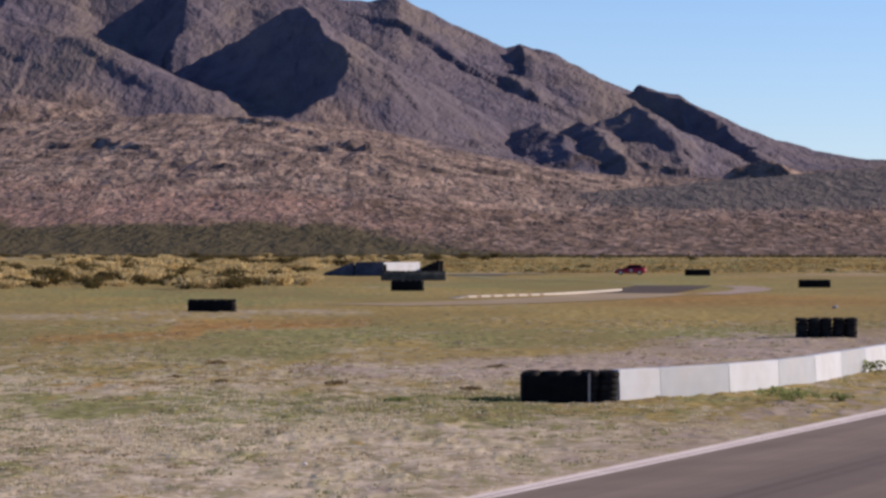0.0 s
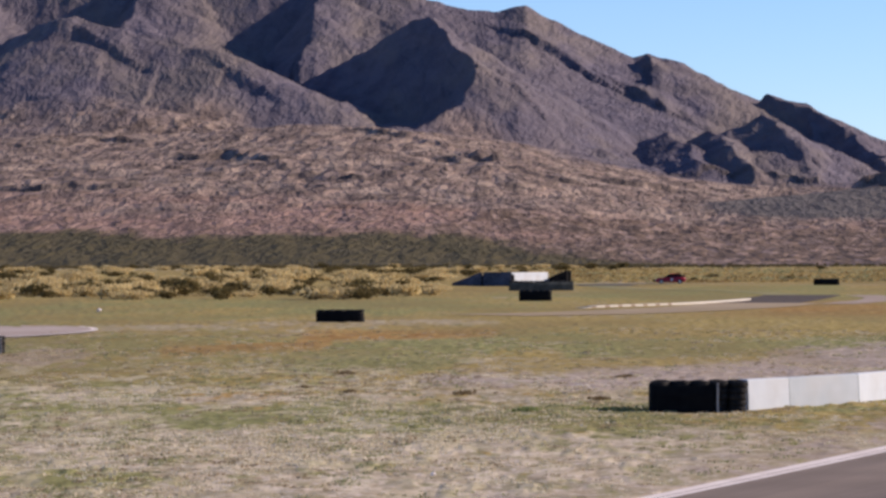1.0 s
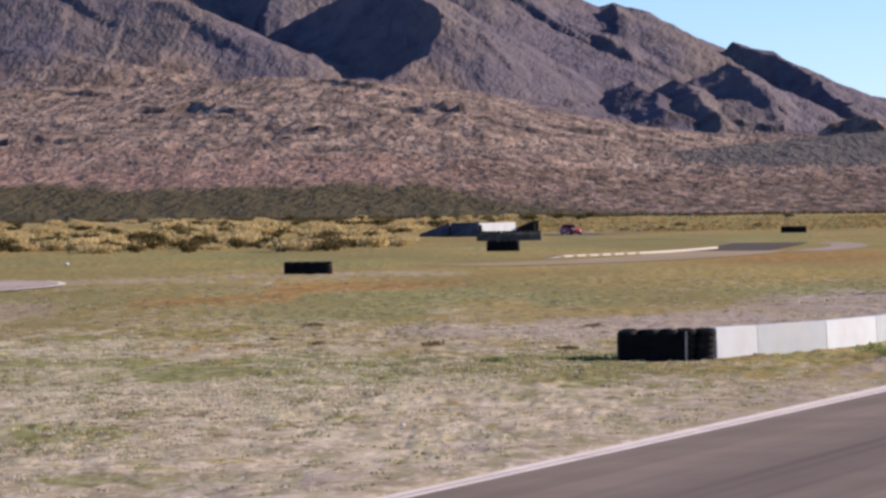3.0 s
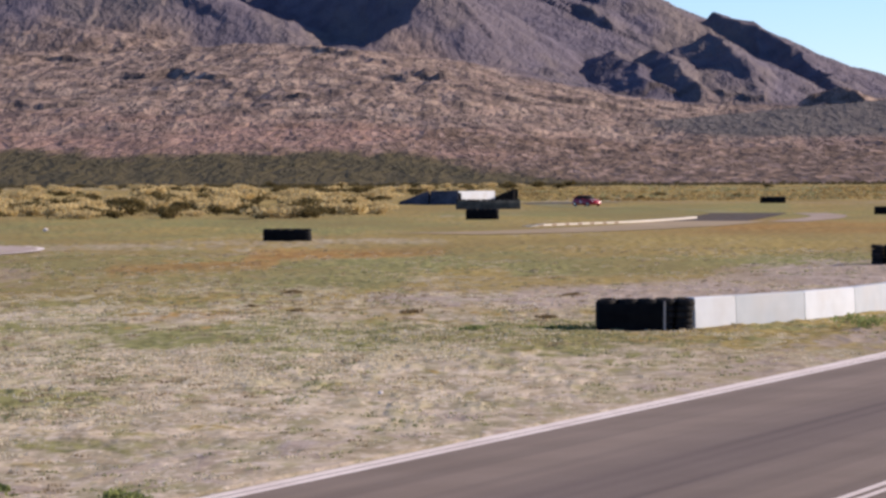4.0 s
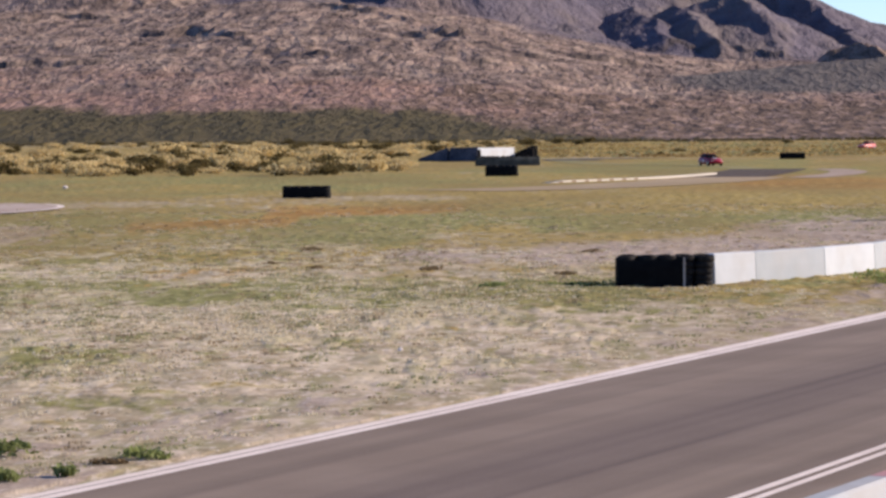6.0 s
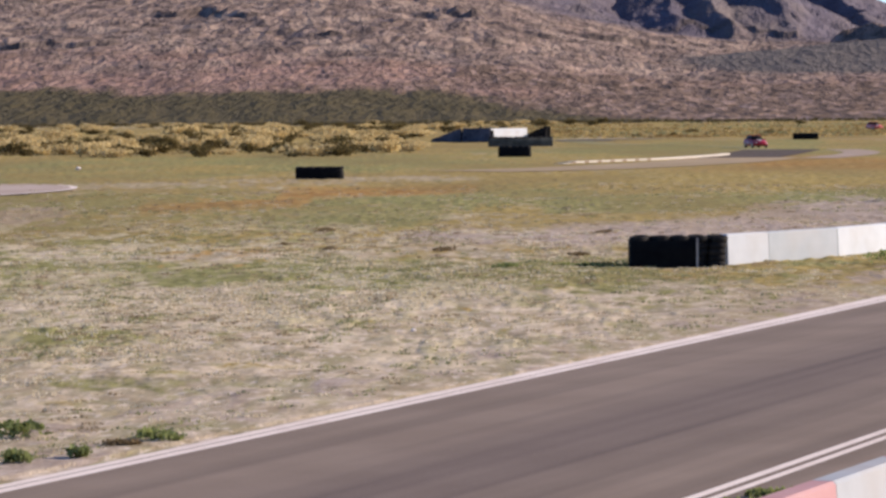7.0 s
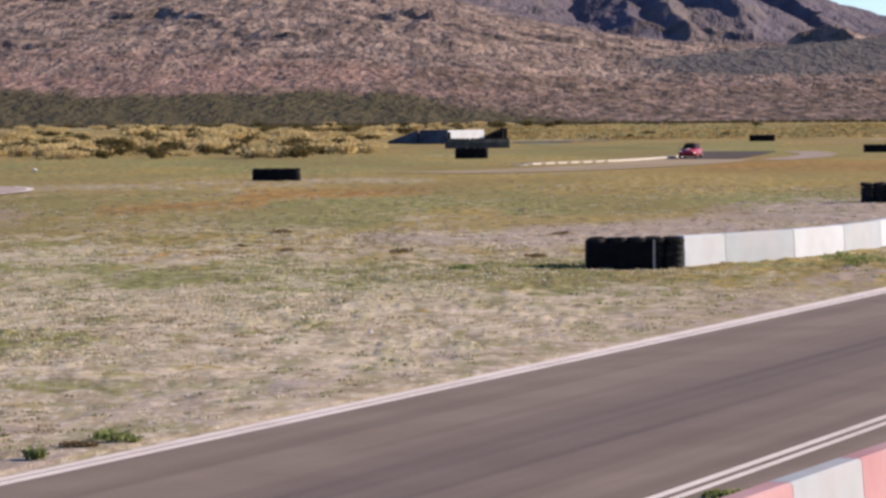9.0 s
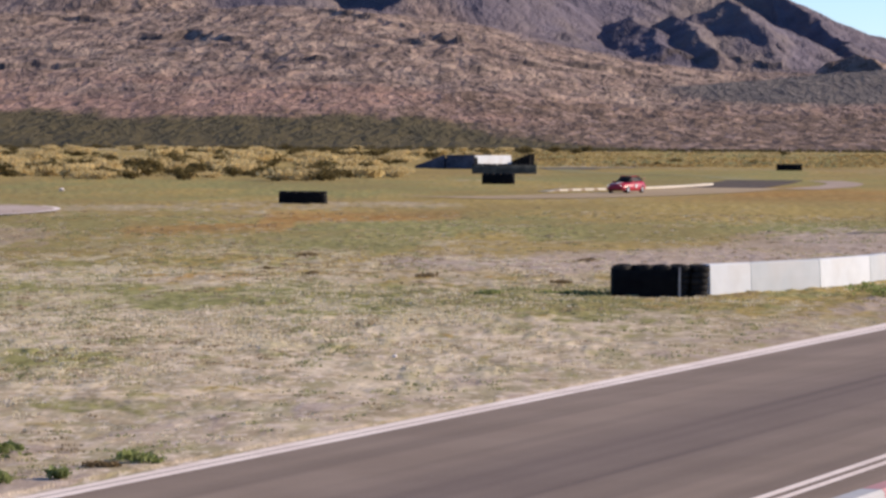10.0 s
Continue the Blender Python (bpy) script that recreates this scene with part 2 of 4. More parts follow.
def grid_mesh(name, verts, rows, cols, mat, attrs=None, wrap=False):
    """A mesh from a grid of vertices, rows x cols, with float attributes."""
    verts = np.asarray(verts, np.float32).reshape(-1, 3)
    idx = np.arange(rows * cols).reshape(rows, cols)
    if wrap:
        idx = np.hstack([idx, idx[:, :1]])
    quads = np.stack([idx[:-1, :-1], idx[:-1, 1:], idx[1:, 1:], idx[1:, :-1]], -1).reshape(-1, 4)
    me = bpy.data.meshes.new(name)
    me.from_pydata(verts.tolist(), [], quads.tolist())
    for key, val in (attrs or {}).items():
        a = me.attributes.new(key, "FLOAT", "POINT")
        a.data.foreach_set("value", np.asarray(val, np.float32).ravel())
    me.polygons.foreach_set("use_smooth", np.ones(len(quads), bool))
    me.materials.append(mat)
    return new(name, me)


# ---------------------------------------------------------------- noise for the land
TABLE = np.random.RandomState(7).rand(256, 256)


def vnoise(x, y):
    xi, yi = np.floor(x).astype(int), np.floor(y).astype(int)
    fx, fy = x - xi, y - yi
    fx, fy = fx * fx * (3 - 2 * fx), fy * fy * (3 - 2 * fy)
    a, b = TABLE[yi % 256, xi % 256], TABLE[yi % 256, (xi + 1) % 256]
    c, d = TABLE[(yi + 1) % 256, xi % 256], TABLE[(yi + 1) % 256, (xi + 1) % 256]
    return (a * (1 - fx) + b * fx) * (1 - fy) + (c * (1 - fx) + d * fx) * fy


def fbm(x, y, octaves=5, gain=0.5):
    total, amp, norm = np.zeros_like(x), 1.0, 0.0
    for k in range(octaves):
        total += amp * vnoise(x + 17.3 * k, y + 9.1 * k)
        norm, amp, x, y = norm + amp, amp * gain, x * 2.03, y * 2.03
    return total / norm - 0.5


def crests(x, y, octaves=4):
    """Ridged noise, 0 in the gullies and 1 on the crests."""
    total, amp, norm = np.zeros_like(x), 1.0, 0.0
    for k in range(octaves):
        total += amp * (1 - np.abs(2 * vnoise(x + 5.7 * k, y + 3.3 * k) - 1))
        norm, amp, x, y = norm + amp, amp * 0.5, x * 2.1, y * 2.1
    return total / norm


def step(v, lo, hi):
    t = np.clip((v - lo) / (hi - lo), 0, 1)
    return t * t * (3 - 2 * t)


# ---------------------------------------------------------------- ground
ROAD_P, ROAD_U = Vector((-7.83, 49.63)), Vector((0.3633, 1.0)).normalized()
ROAD_N = Vector((ROAD_U.y, -ROAD_U.x))
ROAD_W = 9.17


def capsule(a, d, p, q, r):
    """How far (a, d) lies inside a strip from p to q with the half width r: 1 in its middle, 0 outside."""
    vx, vy = q[0] - p[0], q[1] - p[1]
    t = np.clip(((a - p[0]) * vx + (d - p[1]) * vy) / (vx * vx + vy * vy + 1e-9), 0, 1)
    return 1 - np.clip(np.hypot((a - p[0] - t * vx) * 0.45, d - p[1] - t * vy) / r, 0, 1)


def lumps(x, y):
    """Clods and low tufts, 0 to 1, that stand in loose drifts."""
    drift = step(fbm(x / 6 + 11, y / 16, 4), -0.12, 0.10)
    return drift * np.clip(3.0 * fbm(x / 0.46 + 50, y / 2.2, 3) + 0.05, 0, 1)


def ground_height(x, y):
    """The land beyond the track: gentle swells, hummocks and clods; level under the roads and by the viewer."""
    s = (x - ROAD_P.x) * ROAD_N.x + (y - ROAD_P.y) * ROAD_N.y
    off_road = step(np.maximum(-s, s - ROAD_W - 4.0), 0.8, 5.0)
    swell = 0.35 * fbm(x / 14, y / 14, 4) + 0.10 * fbm(x / 2.2, y / 2.2, 3) + 0.07 * fbm(x / 0.55, y / 1.0, 3)
    open_land = 1 - 0.92 * step(y, 255, 285) * step(x, -16, -8)  # graded level round the far track
    return off_road * open_land * (swell + 0.052 * lumps(x, y)) * step(np.hypot(x, y), 30, 60)


def build_ground():
    ang = np.concatenate([np.linspace(-180, -10.4, 30, endpoint=False), np.linspace(-10.4, 8.2, 780, endpoint=False), np.linspace(8.2, 180, 30, endpoint=False)])
    rad = np.concatenate([[0.02, 2, 4, 6, 8, 10, 12, 14, 16, 18, 20, 22, 24, 28, 33, 37, 41], 34480 / np.linspace(780, 42, 500), [900, 1000, 1300, 2000, 4600]])
    th, r = np.meshgrid(np.radians(ang), rad)
    x, y = r * np.sin(th) + 0.4 * (r < 1), r * np.cos(th) - 0.5 * (r < 1)
    front = (np.abs(th) < 0.3) & (r > 30)
    s = (x - ROAD_P.x) * ROAD_N.x + (y - ROAD_P.y) * ROAD_N.y
    off_road = step(np.maximum(-s, s - ROAD_W - 4.0), 0.8, 5.0)
    z = front * ground_height(x, y)
    z -= 0.03 * (off_road < 0.01)
    z += 3.8 * (1 - step(r, 8, 23))  # the bank on which the viewer stands
    yy = np.where(front, y, 100.0)
    a, d = x / yy * 6385 + 784, 34480 / np.maximum(yy, 1)  # bearing and drop below the skyline
    n1, n2, n3 = fbm(x / 9, y / 22, 5), fbm(x / 30, y / 60, 4), fbm(x / 3, y / 7, 4)
    straw = 0.47 + 1.5 * n2 + 0.9 * n1
    straw += 0.65 * capsule(a, d, (-400, 72), (620, 60), 34) + 0.4 * capsule(a, d, (800, 44), (1700, 44), 14)
    straw += 0.34 * step(d, 265, 215) + 0.55 * capsule(a, d, (700, 150), (1700, 142), 34) - 0.35 * capsule(a, d, (-340, 340), (480, 370), 85) - 0.2 * step(d, 330, 400)
    green = 0.27 + 0.09 * step(d, 225, 245) + 1.5 * fbm(x / 26 + 31, y / 70, 4) + 0.7 * n3
    green += 0.75 * capsule(a, d, (540, 300), (880, 300), 45) - 0.25 * step(d, 90, 60) + 0.80 * capsule(a, d, (800, 184), (1650, 162), 22)
    green += 0.40 * capsule(a, d, (200, 205), (800, 165), 40) + 0.10 * capsule(a, d, (-250, 300), (300, 290), 40)
    green += 0.35 * capsule(a, d, (820, 80), (1250, 74), 14) + 0.2 * capsule(a, d, (1100, 300), (1600, 260), 20)
    green += 0.42 * capsule(a, d, (-260, 412), (20, 408), 26) + 0.5 * capsule(a, d, (320, 385), (430, 378), 22)
    green += 0.55 * capsule(a, d, (300, 222), (560, 205), 30) - 0.4 * capsule(a, d, (-400, 72), (600, 60), 34) + 0.22 * capsule(a, d, (-260, 295), (60, 290), 26) + 0.3 * capsule(a, d, (380, 300), (560, 300), 34)
    green += 0.34 * capsule(a, d, (40, 300), (540, 298), 34) + 0.30 * capsule(a, d, (-320, 122), (720, 114), 24)
    straw += 0.50 * capsule(a, d, (-320, 118), (720, 110), 26)
    green -= 0.08 * step(d, 330, 380) + 0.22 * step(d, 425, 450)
    rust = 0.04 - 0.12 * step(d, 270, 310) + 1.0 * fbm(x / 20 + 77, y / 60, 4) + 1.0 * capsule(a, d, (331, 160), (640, 149), 18) + 1.0 * capsule(a, d, (70, 182), (331, 174), 17)
    rust += 0.60 * capsule(a, d, (1150, 103), (1700, 106), 20) + 0.36 * capsule(a, d, (110, 258), (260, 266), 30)
    green += 0.14 * step(d, 262, 285) * step(360 - d, 0, 40)
    straw -= 0.45 * capsule(a, d, (600, 385), (1020, 350), 48)
    rust += 0.30 * capsule(a, d, (620, 58), (1700, 62), 18) + 0.50 * capsule(a, d, (760, 122), (1700, 116), 15)
    gravel = 0.0 + 0.4 * n1 + 1.2 * capsule(a, d, (800, 238), (1700, 186), 30) + 0.8 * capsule(a, d, (540, 236), (720, 238), 24)
    gravel += 0.45 * step(-s, 9.0, 3.0) * (s < 1) + 0.8 * step(s - ROAD_W, 9, 3) * (s > 5) + 0.9 * capsule(a, d, (-330, 198), (-110, 190), 36)
    gravel += 0.7 * capsule(a, d, (1150, 188), (1700, 158), 24) + 0.35 * capsule(a, d, (120, 158), (330, 152), 7)
    ground = grid_mesh("ground", np.stack([x, y, z], -1), len(rad), len(ang), M_GROUND, dict(straw=straw, green=green, rust=rust, gravel=gravel, lump=front * off_road * lumps(x, y), bare=step(d, 185, 235) * step(820 - a, 0, 260) * (1 - 0.5 * step(d, 380, 480))), wrap=True)
    tagged(ground, "dry desert ground with straw grass, gravel and green patches", "ground", kind="structure")
    return ground


build_ground()

# ---------------------------------------------------------------- mountains
SKYLINE = [(-0.2324, 0.076), (-0.1698, 0.0745), (-0.1485, 0.0715), (-0.1228, 0.075), (-0.0758, 0.0745), (-0.0476, 0.071), (-0.0288, 0.0655), (-0.0202, 0.0650),
           (-0.0124, 0.0661), (0.0025, 0.0587), (0.0174, 0.052), (0.0213, 0.0528), (0.0315, 0.0504), (0.0401, 0.0442), (0.0456, 0.0413),
           (0.0511, 0.0396), (0.0558, 0.0407), (0.0651, 0.0388), (0.0761, 0.031), (0.0871, 0.0287), (0.1027, 0.0238), (0.1228, 0.0207), (0.1748, 0.0133)]
FAN_TOP = [(-0.2324, 0.0321), (-0.1228, 0.0326), (-0.0664, 0.0338), (-0.0413, 0.0327), (-0.0132, 0.0282), (0.0103, 0.0227), (0.0307, 0.0188),
           (0.0573, 0.0163), (0.0808, 0.0166), (0.1228, 0.0185), (0.1748, 0.0188)]


def crest_line(x, y, z, pts, left, right):
    """Raises the land to a crest through pts, with its slopes to the left and right."""
    best = np.full_like(x, -1e9)
    for (x0, y0, z0), (x1, y1, z1) in zip(pts, pts[1:]):
        vx, vy = x1 - x0, y1 - y0
        t = np.clip(((x - x0) * vx + (y - y0) * vy) / (vx * vx + vy * vy), 0, 1)
        dx, dy = x - x0 - t * vx, y - y0 - t * vy
        slope = np.where(dx < 0, left, right)
        best = np.maximum(best, z0 + t * (z1 - z0) - slope * np.hypot(dx, dy))
    return np.maximum(z, best)


def knoll(x, y, z, pts, tall, steep, gentle):
    """A small rib along pts with a scarp to its front and left that runs out gently behind."""
    rise = np.zeros_like(z)
    for (x0, y0), (x1, y1) in zip(pts, pts[1:]):
        vx, vy = x1 - x0, y1 - y0
        t = np.clip(((x - x0) * vx + (y - y0) * vy) / (vx * vx + vy * vy), 0, 1)
        dx, dy = x - x0 - t * vx, y - y0 - t * vy
        r = np.hypot(dx, dy)
        rise = np.maximum(rise, np.where(0.7 * dx + 0.7 * dy < 0, 1 - step(r, 0, steep), np.exp(-r / gentle)))
    return z + tall * rise


def ledge(x, y, z, pts, tall=3.0):
    """A low rock scarp along pts that faces the plain: the land behind it is raised and sinks back."""
    rise = np.zeros_like(z)
    for (x0, y0), (x1, y1) in zip(pts, pts[1:]):
        vx, vy = x1 - x0, y1 - y0
        t = np.clip(((x - x0) * vx + (y - y0) * vy) / (vx * vx + vy * vy), 0, 1)
        dx, dy = x - x0 - t * vx, y - y0 - t * vy
        rise = np.maximum(rise, step(dy, -3.5, 0) * np.exp(-np.clip(dy, 0, None) / 45) * np.exp(-(dx / 14) ** 2))
    return z + tall * rise


def build_mountains():
    cols = np.linspace(-0.185, 0.170, 800)
    rows = np.concatenate([np.linspace(930, 2250, 360, endpoint=False), np.linspace(2250, 2950, 230, endpoint=False), np.linspace(2950, 3800, 20)])
    b, y = np.meshgrid(cols, rows)
    x = b * y
    fan_z = 5.4 + 2300 * np.interp(b, *np.array(FAN_TOP).T)
    even = np.mean([np.interp(b + k, *np.array(SKYLINE).T) for k in np.linspace(-0.009, 0.009, 9)], axis=0)
    sharp = np.interp(b, *np.array(SKYLINE).T)
    sky_z = 5.4 + 2900 * (even + (sharp - even) * step(y, 2700, 2890))
    ys = y + 130 * fbm(x / 90 + 3, y / 260, 4) * step(y, 2050, 2250) * step(2700 - y, 0, 200)
    u = np.clip((ys - 990) / 1310, 0, None)
    v = np.clip((ys - 2300) / 600, 0, 1)
    z = np.where(ys < 2300, fan_z * np.clip(u, 0, 1) ** 1.06, fan_z + (sky_z - fan_z) * v ** (1.7 + 1.5 * step(-b, 0.045, 0.08)))
    z = np.where(y > 2900, sky_z * (1 - (y - 2900) / 900), z)
    z -= 1.2 * step(y, 1000, 940)
    warp = 30 * fbm(x / 120, y / 120, 4)
    xw, yw = x + 0.5 * warp, y + warp
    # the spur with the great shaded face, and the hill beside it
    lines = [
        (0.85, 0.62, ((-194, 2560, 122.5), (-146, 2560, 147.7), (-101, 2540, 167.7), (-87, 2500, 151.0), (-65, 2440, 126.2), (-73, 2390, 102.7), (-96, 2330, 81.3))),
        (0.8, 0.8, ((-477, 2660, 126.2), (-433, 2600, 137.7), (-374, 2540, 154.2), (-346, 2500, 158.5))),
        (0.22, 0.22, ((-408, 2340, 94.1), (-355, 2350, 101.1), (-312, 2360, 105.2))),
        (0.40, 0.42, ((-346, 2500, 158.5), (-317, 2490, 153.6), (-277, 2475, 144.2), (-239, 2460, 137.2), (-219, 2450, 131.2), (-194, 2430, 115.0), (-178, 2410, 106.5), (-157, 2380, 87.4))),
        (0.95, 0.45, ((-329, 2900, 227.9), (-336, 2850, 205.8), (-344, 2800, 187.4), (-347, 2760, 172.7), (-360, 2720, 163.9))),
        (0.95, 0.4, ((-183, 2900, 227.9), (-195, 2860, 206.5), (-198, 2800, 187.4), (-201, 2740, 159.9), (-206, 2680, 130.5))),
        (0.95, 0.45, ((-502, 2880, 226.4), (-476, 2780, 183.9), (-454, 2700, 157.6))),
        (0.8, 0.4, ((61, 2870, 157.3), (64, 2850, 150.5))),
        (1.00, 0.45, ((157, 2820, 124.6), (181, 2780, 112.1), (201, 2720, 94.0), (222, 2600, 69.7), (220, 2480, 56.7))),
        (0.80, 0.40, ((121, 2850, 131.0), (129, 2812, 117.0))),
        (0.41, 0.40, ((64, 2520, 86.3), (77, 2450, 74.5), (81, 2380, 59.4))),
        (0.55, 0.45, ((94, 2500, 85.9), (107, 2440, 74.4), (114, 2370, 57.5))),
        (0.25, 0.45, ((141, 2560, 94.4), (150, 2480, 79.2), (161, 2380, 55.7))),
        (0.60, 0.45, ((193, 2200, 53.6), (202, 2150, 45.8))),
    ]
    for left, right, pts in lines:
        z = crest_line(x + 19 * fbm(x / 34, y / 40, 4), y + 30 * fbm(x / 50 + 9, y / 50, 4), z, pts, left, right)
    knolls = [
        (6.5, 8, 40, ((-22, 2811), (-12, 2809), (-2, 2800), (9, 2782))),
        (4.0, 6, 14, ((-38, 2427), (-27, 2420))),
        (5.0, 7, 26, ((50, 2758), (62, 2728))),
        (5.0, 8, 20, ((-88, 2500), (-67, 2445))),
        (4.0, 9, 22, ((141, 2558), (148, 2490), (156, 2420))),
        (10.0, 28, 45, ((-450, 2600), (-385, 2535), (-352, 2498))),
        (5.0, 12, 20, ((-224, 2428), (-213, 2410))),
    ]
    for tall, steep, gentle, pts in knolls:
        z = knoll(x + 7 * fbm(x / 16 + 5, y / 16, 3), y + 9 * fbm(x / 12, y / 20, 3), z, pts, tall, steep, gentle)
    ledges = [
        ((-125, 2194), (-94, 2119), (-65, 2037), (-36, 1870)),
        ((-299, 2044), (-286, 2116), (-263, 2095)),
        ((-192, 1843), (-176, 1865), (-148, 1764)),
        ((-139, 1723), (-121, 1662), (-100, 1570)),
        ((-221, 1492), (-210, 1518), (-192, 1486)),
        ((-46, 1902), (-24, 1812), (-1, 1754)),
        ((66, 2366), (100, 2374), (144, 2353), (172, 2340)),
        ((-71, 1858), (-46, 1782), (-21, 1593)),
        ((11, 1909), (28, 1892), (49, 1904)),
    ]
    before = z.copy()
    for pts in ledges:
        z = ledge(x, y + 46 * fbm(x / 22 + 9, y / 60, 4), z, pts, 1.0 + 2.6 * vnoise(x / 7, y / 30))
    # how sharply each ledge rises at its front: mask for the darker colour
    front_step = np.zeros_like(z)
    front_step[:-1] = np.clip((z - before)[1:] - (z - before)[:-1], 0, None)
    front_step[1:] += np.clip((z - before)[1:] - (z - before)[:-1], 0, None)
    ledge_front = step(front_step, 0.4, 1.4)
    slate_z = crest_line(xw, yw, np.zeros_like(z), ((59, 1750, 22), (100, 1750, 27.9), (155, 1750, 33.9), (191, 1750, 37.7), (229, 1750, 40.5), (306, 1750, 41)), 0.09, 0.09)
    slate = step(slate_z - z, -1.5, 1.5) * step(b, 0.02, 0.05)
    z = np.maximum(z, slate_z)
    # gullies and hummocks
    high = step(y, 2280, 2420)
    calm = 1 - 0.5 * step(-b, 0.05, 0.08) * step(2540 - y, 0, 80)
    z += calm * high * (5 * (crests(xw / 75, y / 140, 4) - 0.55) + 2.6 * (crests(xw / 24, y / 80, 3) - 0.55) + 3.0 * fbm(x / 22, y / 30, 4)) * step(2960 - y, 0, 60)
    low = step(y, 1120, 1500) * (1 - high) * (1 - 0.75 * slate)
    z += low * (5.0 * fbm(xw / 60, y / 120, 5) + 3.2 * (crests(xw / 16, yw / 26, 3) - 0.55)) + 0.5 * fbm(x / 9, y / 9, 3) * step(y, 1000, 1100)
    n = fbm(x / 60, y / 130, 5)
    fan = 1 - step(y + 300 * n, 2240, 2360)
    scrub = 1 - step(y + 120 * n + 80 * fbm(x / 8, y / 40, 3) + 2600 * np.clip(b + 0.035, 0, 0.2), 1150, 1200)
    brush = step(b + 0.15 * n, -0.06, -0.01) * (1 - step(y + 200 * n, 1330, 1420))
    pink = (1 - step(y + 260 * n, 1300, 1480)) * 0.9
    attrs = dict(ledge_front=ledge_front, fan=fan, scrub=scrub, brush=brush, pink=pink, slate=slate)
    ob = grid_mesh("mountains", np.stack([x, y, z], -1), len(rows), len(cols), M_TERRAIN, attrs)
    tagged(ob, "barren brown desert mountains above a scrubby slope", "mountain", kind="structure")


build_mountains()


# ---------------------------------------------------------------- roads
def ribbon(name, pts, lo, hi, z, mat, widen=0.0):
    """A strip of road beside a line of points: from lo to hi metres to its right, with a lane attribute."""
    pts = [Vector(p) for p in pts]
    run, rows = 0.0, []
    for i, p in enumerate(pts):
        u = (pts[min(i + 1, len(pts) - 1)] - pts[max(i - 1, 0)]).normalized()
        n = Vector((u.y, -u.x))
        run += (p - pts[i - 1]).length if i else 0
        rows.append((p, n, run))
    k = 2 if hi - lo < 1 else 90
    verts, lane = [], []
    for p, n, s in rows:
        for j in range(k):
            q = lo - widen * max(s - 70, 0) * (j == 0) + (hi - lo) * j / (k - 1)
            verts.append((p.x + n.x * q, p.y + n.y * q, z))
            lane.append((q * 0.9, s * 0.012, 0))
    ob = grid_mesh(name, verts, len(rows), k, mat, dict(wear=[math.exp(-((v[0] / 0.9 - 5.0) / 1.7) ** 2) for v in lane], rubber=[sum(math.exp(-((v[0] / 0.9 - c) / 0.13) ** 2) for c in (4.45, 5.0, 6.12)) for v in lane]))
    a = ob.data.attributes.new("lane", "FLOAT_VECTOR", "POINT")
    a.data.foreach_set("vector", np.array(lane, np.float32).ravel())
    return ob


def straight(a, b, n=80):
    """The track's far edge, which bends a little to the left as it goes away."""
    out = []
    for i in range(n + 1):
        s = a + (b - a) * i / n
        out.append(ROAD_P + ROAD_U * s - ROAD_N * 0.42 * (max(s, 0) / 55) ** 1.5)
    return out


road = tagged(ribbon("road", straight(-70, 190), -0.56, ROAD_W + 2.95, 0.012, M_ASPHALT), "grey asphalt race track with dark tyre marks", "road", kind="structure")
for name, lo, hi in (("edge_line_1", -0.25, 0.0), ("edge_line_2", -0.52, -0.30), ("edge_line_3", ROAD_W + 0.10, ROAD_W + 0.28), ("edge_line_4", ROAD_W + 0.41, ROAD_W + 0.57)):
    tagged(ribbon(name, straight(-70, 190), lo, hi, 0.018, M_LINE, 0.0045 if name == "edge_line_2" else 0.0), "worn white line along the track edge", "road marking", kind="structure")


def smooth_path(pts, n=8):
    """A Catmull-Rom curve through plan points."""
    out, pts = [], [Vector(p) for p in pts]
    for i in range(len(pts) - 1):
        a, b, c, d = pts[max(i - 1, 0)], pts[i], pts[i + 1], pts[min(i + 2, len(pts) - 1)]
        for k in range(n):
            t = k / n
            out.append(0.5 * (2 * b + (c - a) * t + (2 * a - 5 * b + 4 * c - d) * t * t + (3 * b - 3 * c + d - a) * t ** 3))
    return out + [pts[-1]]


FAR_LINE = [(70, 500), (45, 508), (26.7, 516), (14.5, 527), (6.5, 526), (3.6, 518), (5.0, 495), (8.5, 465), (14.5, 449), (20, 440), (23.5, 422), (24.4, 404), (22.6, 387), (18, 356), (13.5, 331), (8.0, 313.5), (0, 296), (-8, 288)]
far_path = smooth_path(FAR_LINE)
for name, a, b, lo, mat, label in (("far_road_1", 0, 22, -1.5, M_DUSTY_ROAD, "dusty far track in the grass"), ("far_road_2", 22, 46, -5.0, M_GREY_TRACK, "dark grey bend of the far track"),
                                   ("far_road_3", 46, 89, -1.0, M_GRASSY_TRACK, "grassy strip of the far track"), ("far_road_4", 89, 107, -5.5, M_FAR_ASPHALT, "dark asphalt hairpin of the far track"),
                                   ("far_road_5", 107, len(far_path) - 1, -7.5, M_DUSTY_ROAD, "dusty tan track leaving the hairpin")):
    tagged(ribbon(name, far_path[a:b + 1], lo, 3, 0.034, mat), label, "road", kind="structure")
tagged(ribbon("apron", smooth_path([(33, 400), (33.5, 380), (31, 360), (26, 340)]), -1.0, 2.8, 0.03, M_DUSTY_APRON), "pale dusty concrete apron beside the far corner", "apron", kind="structure")


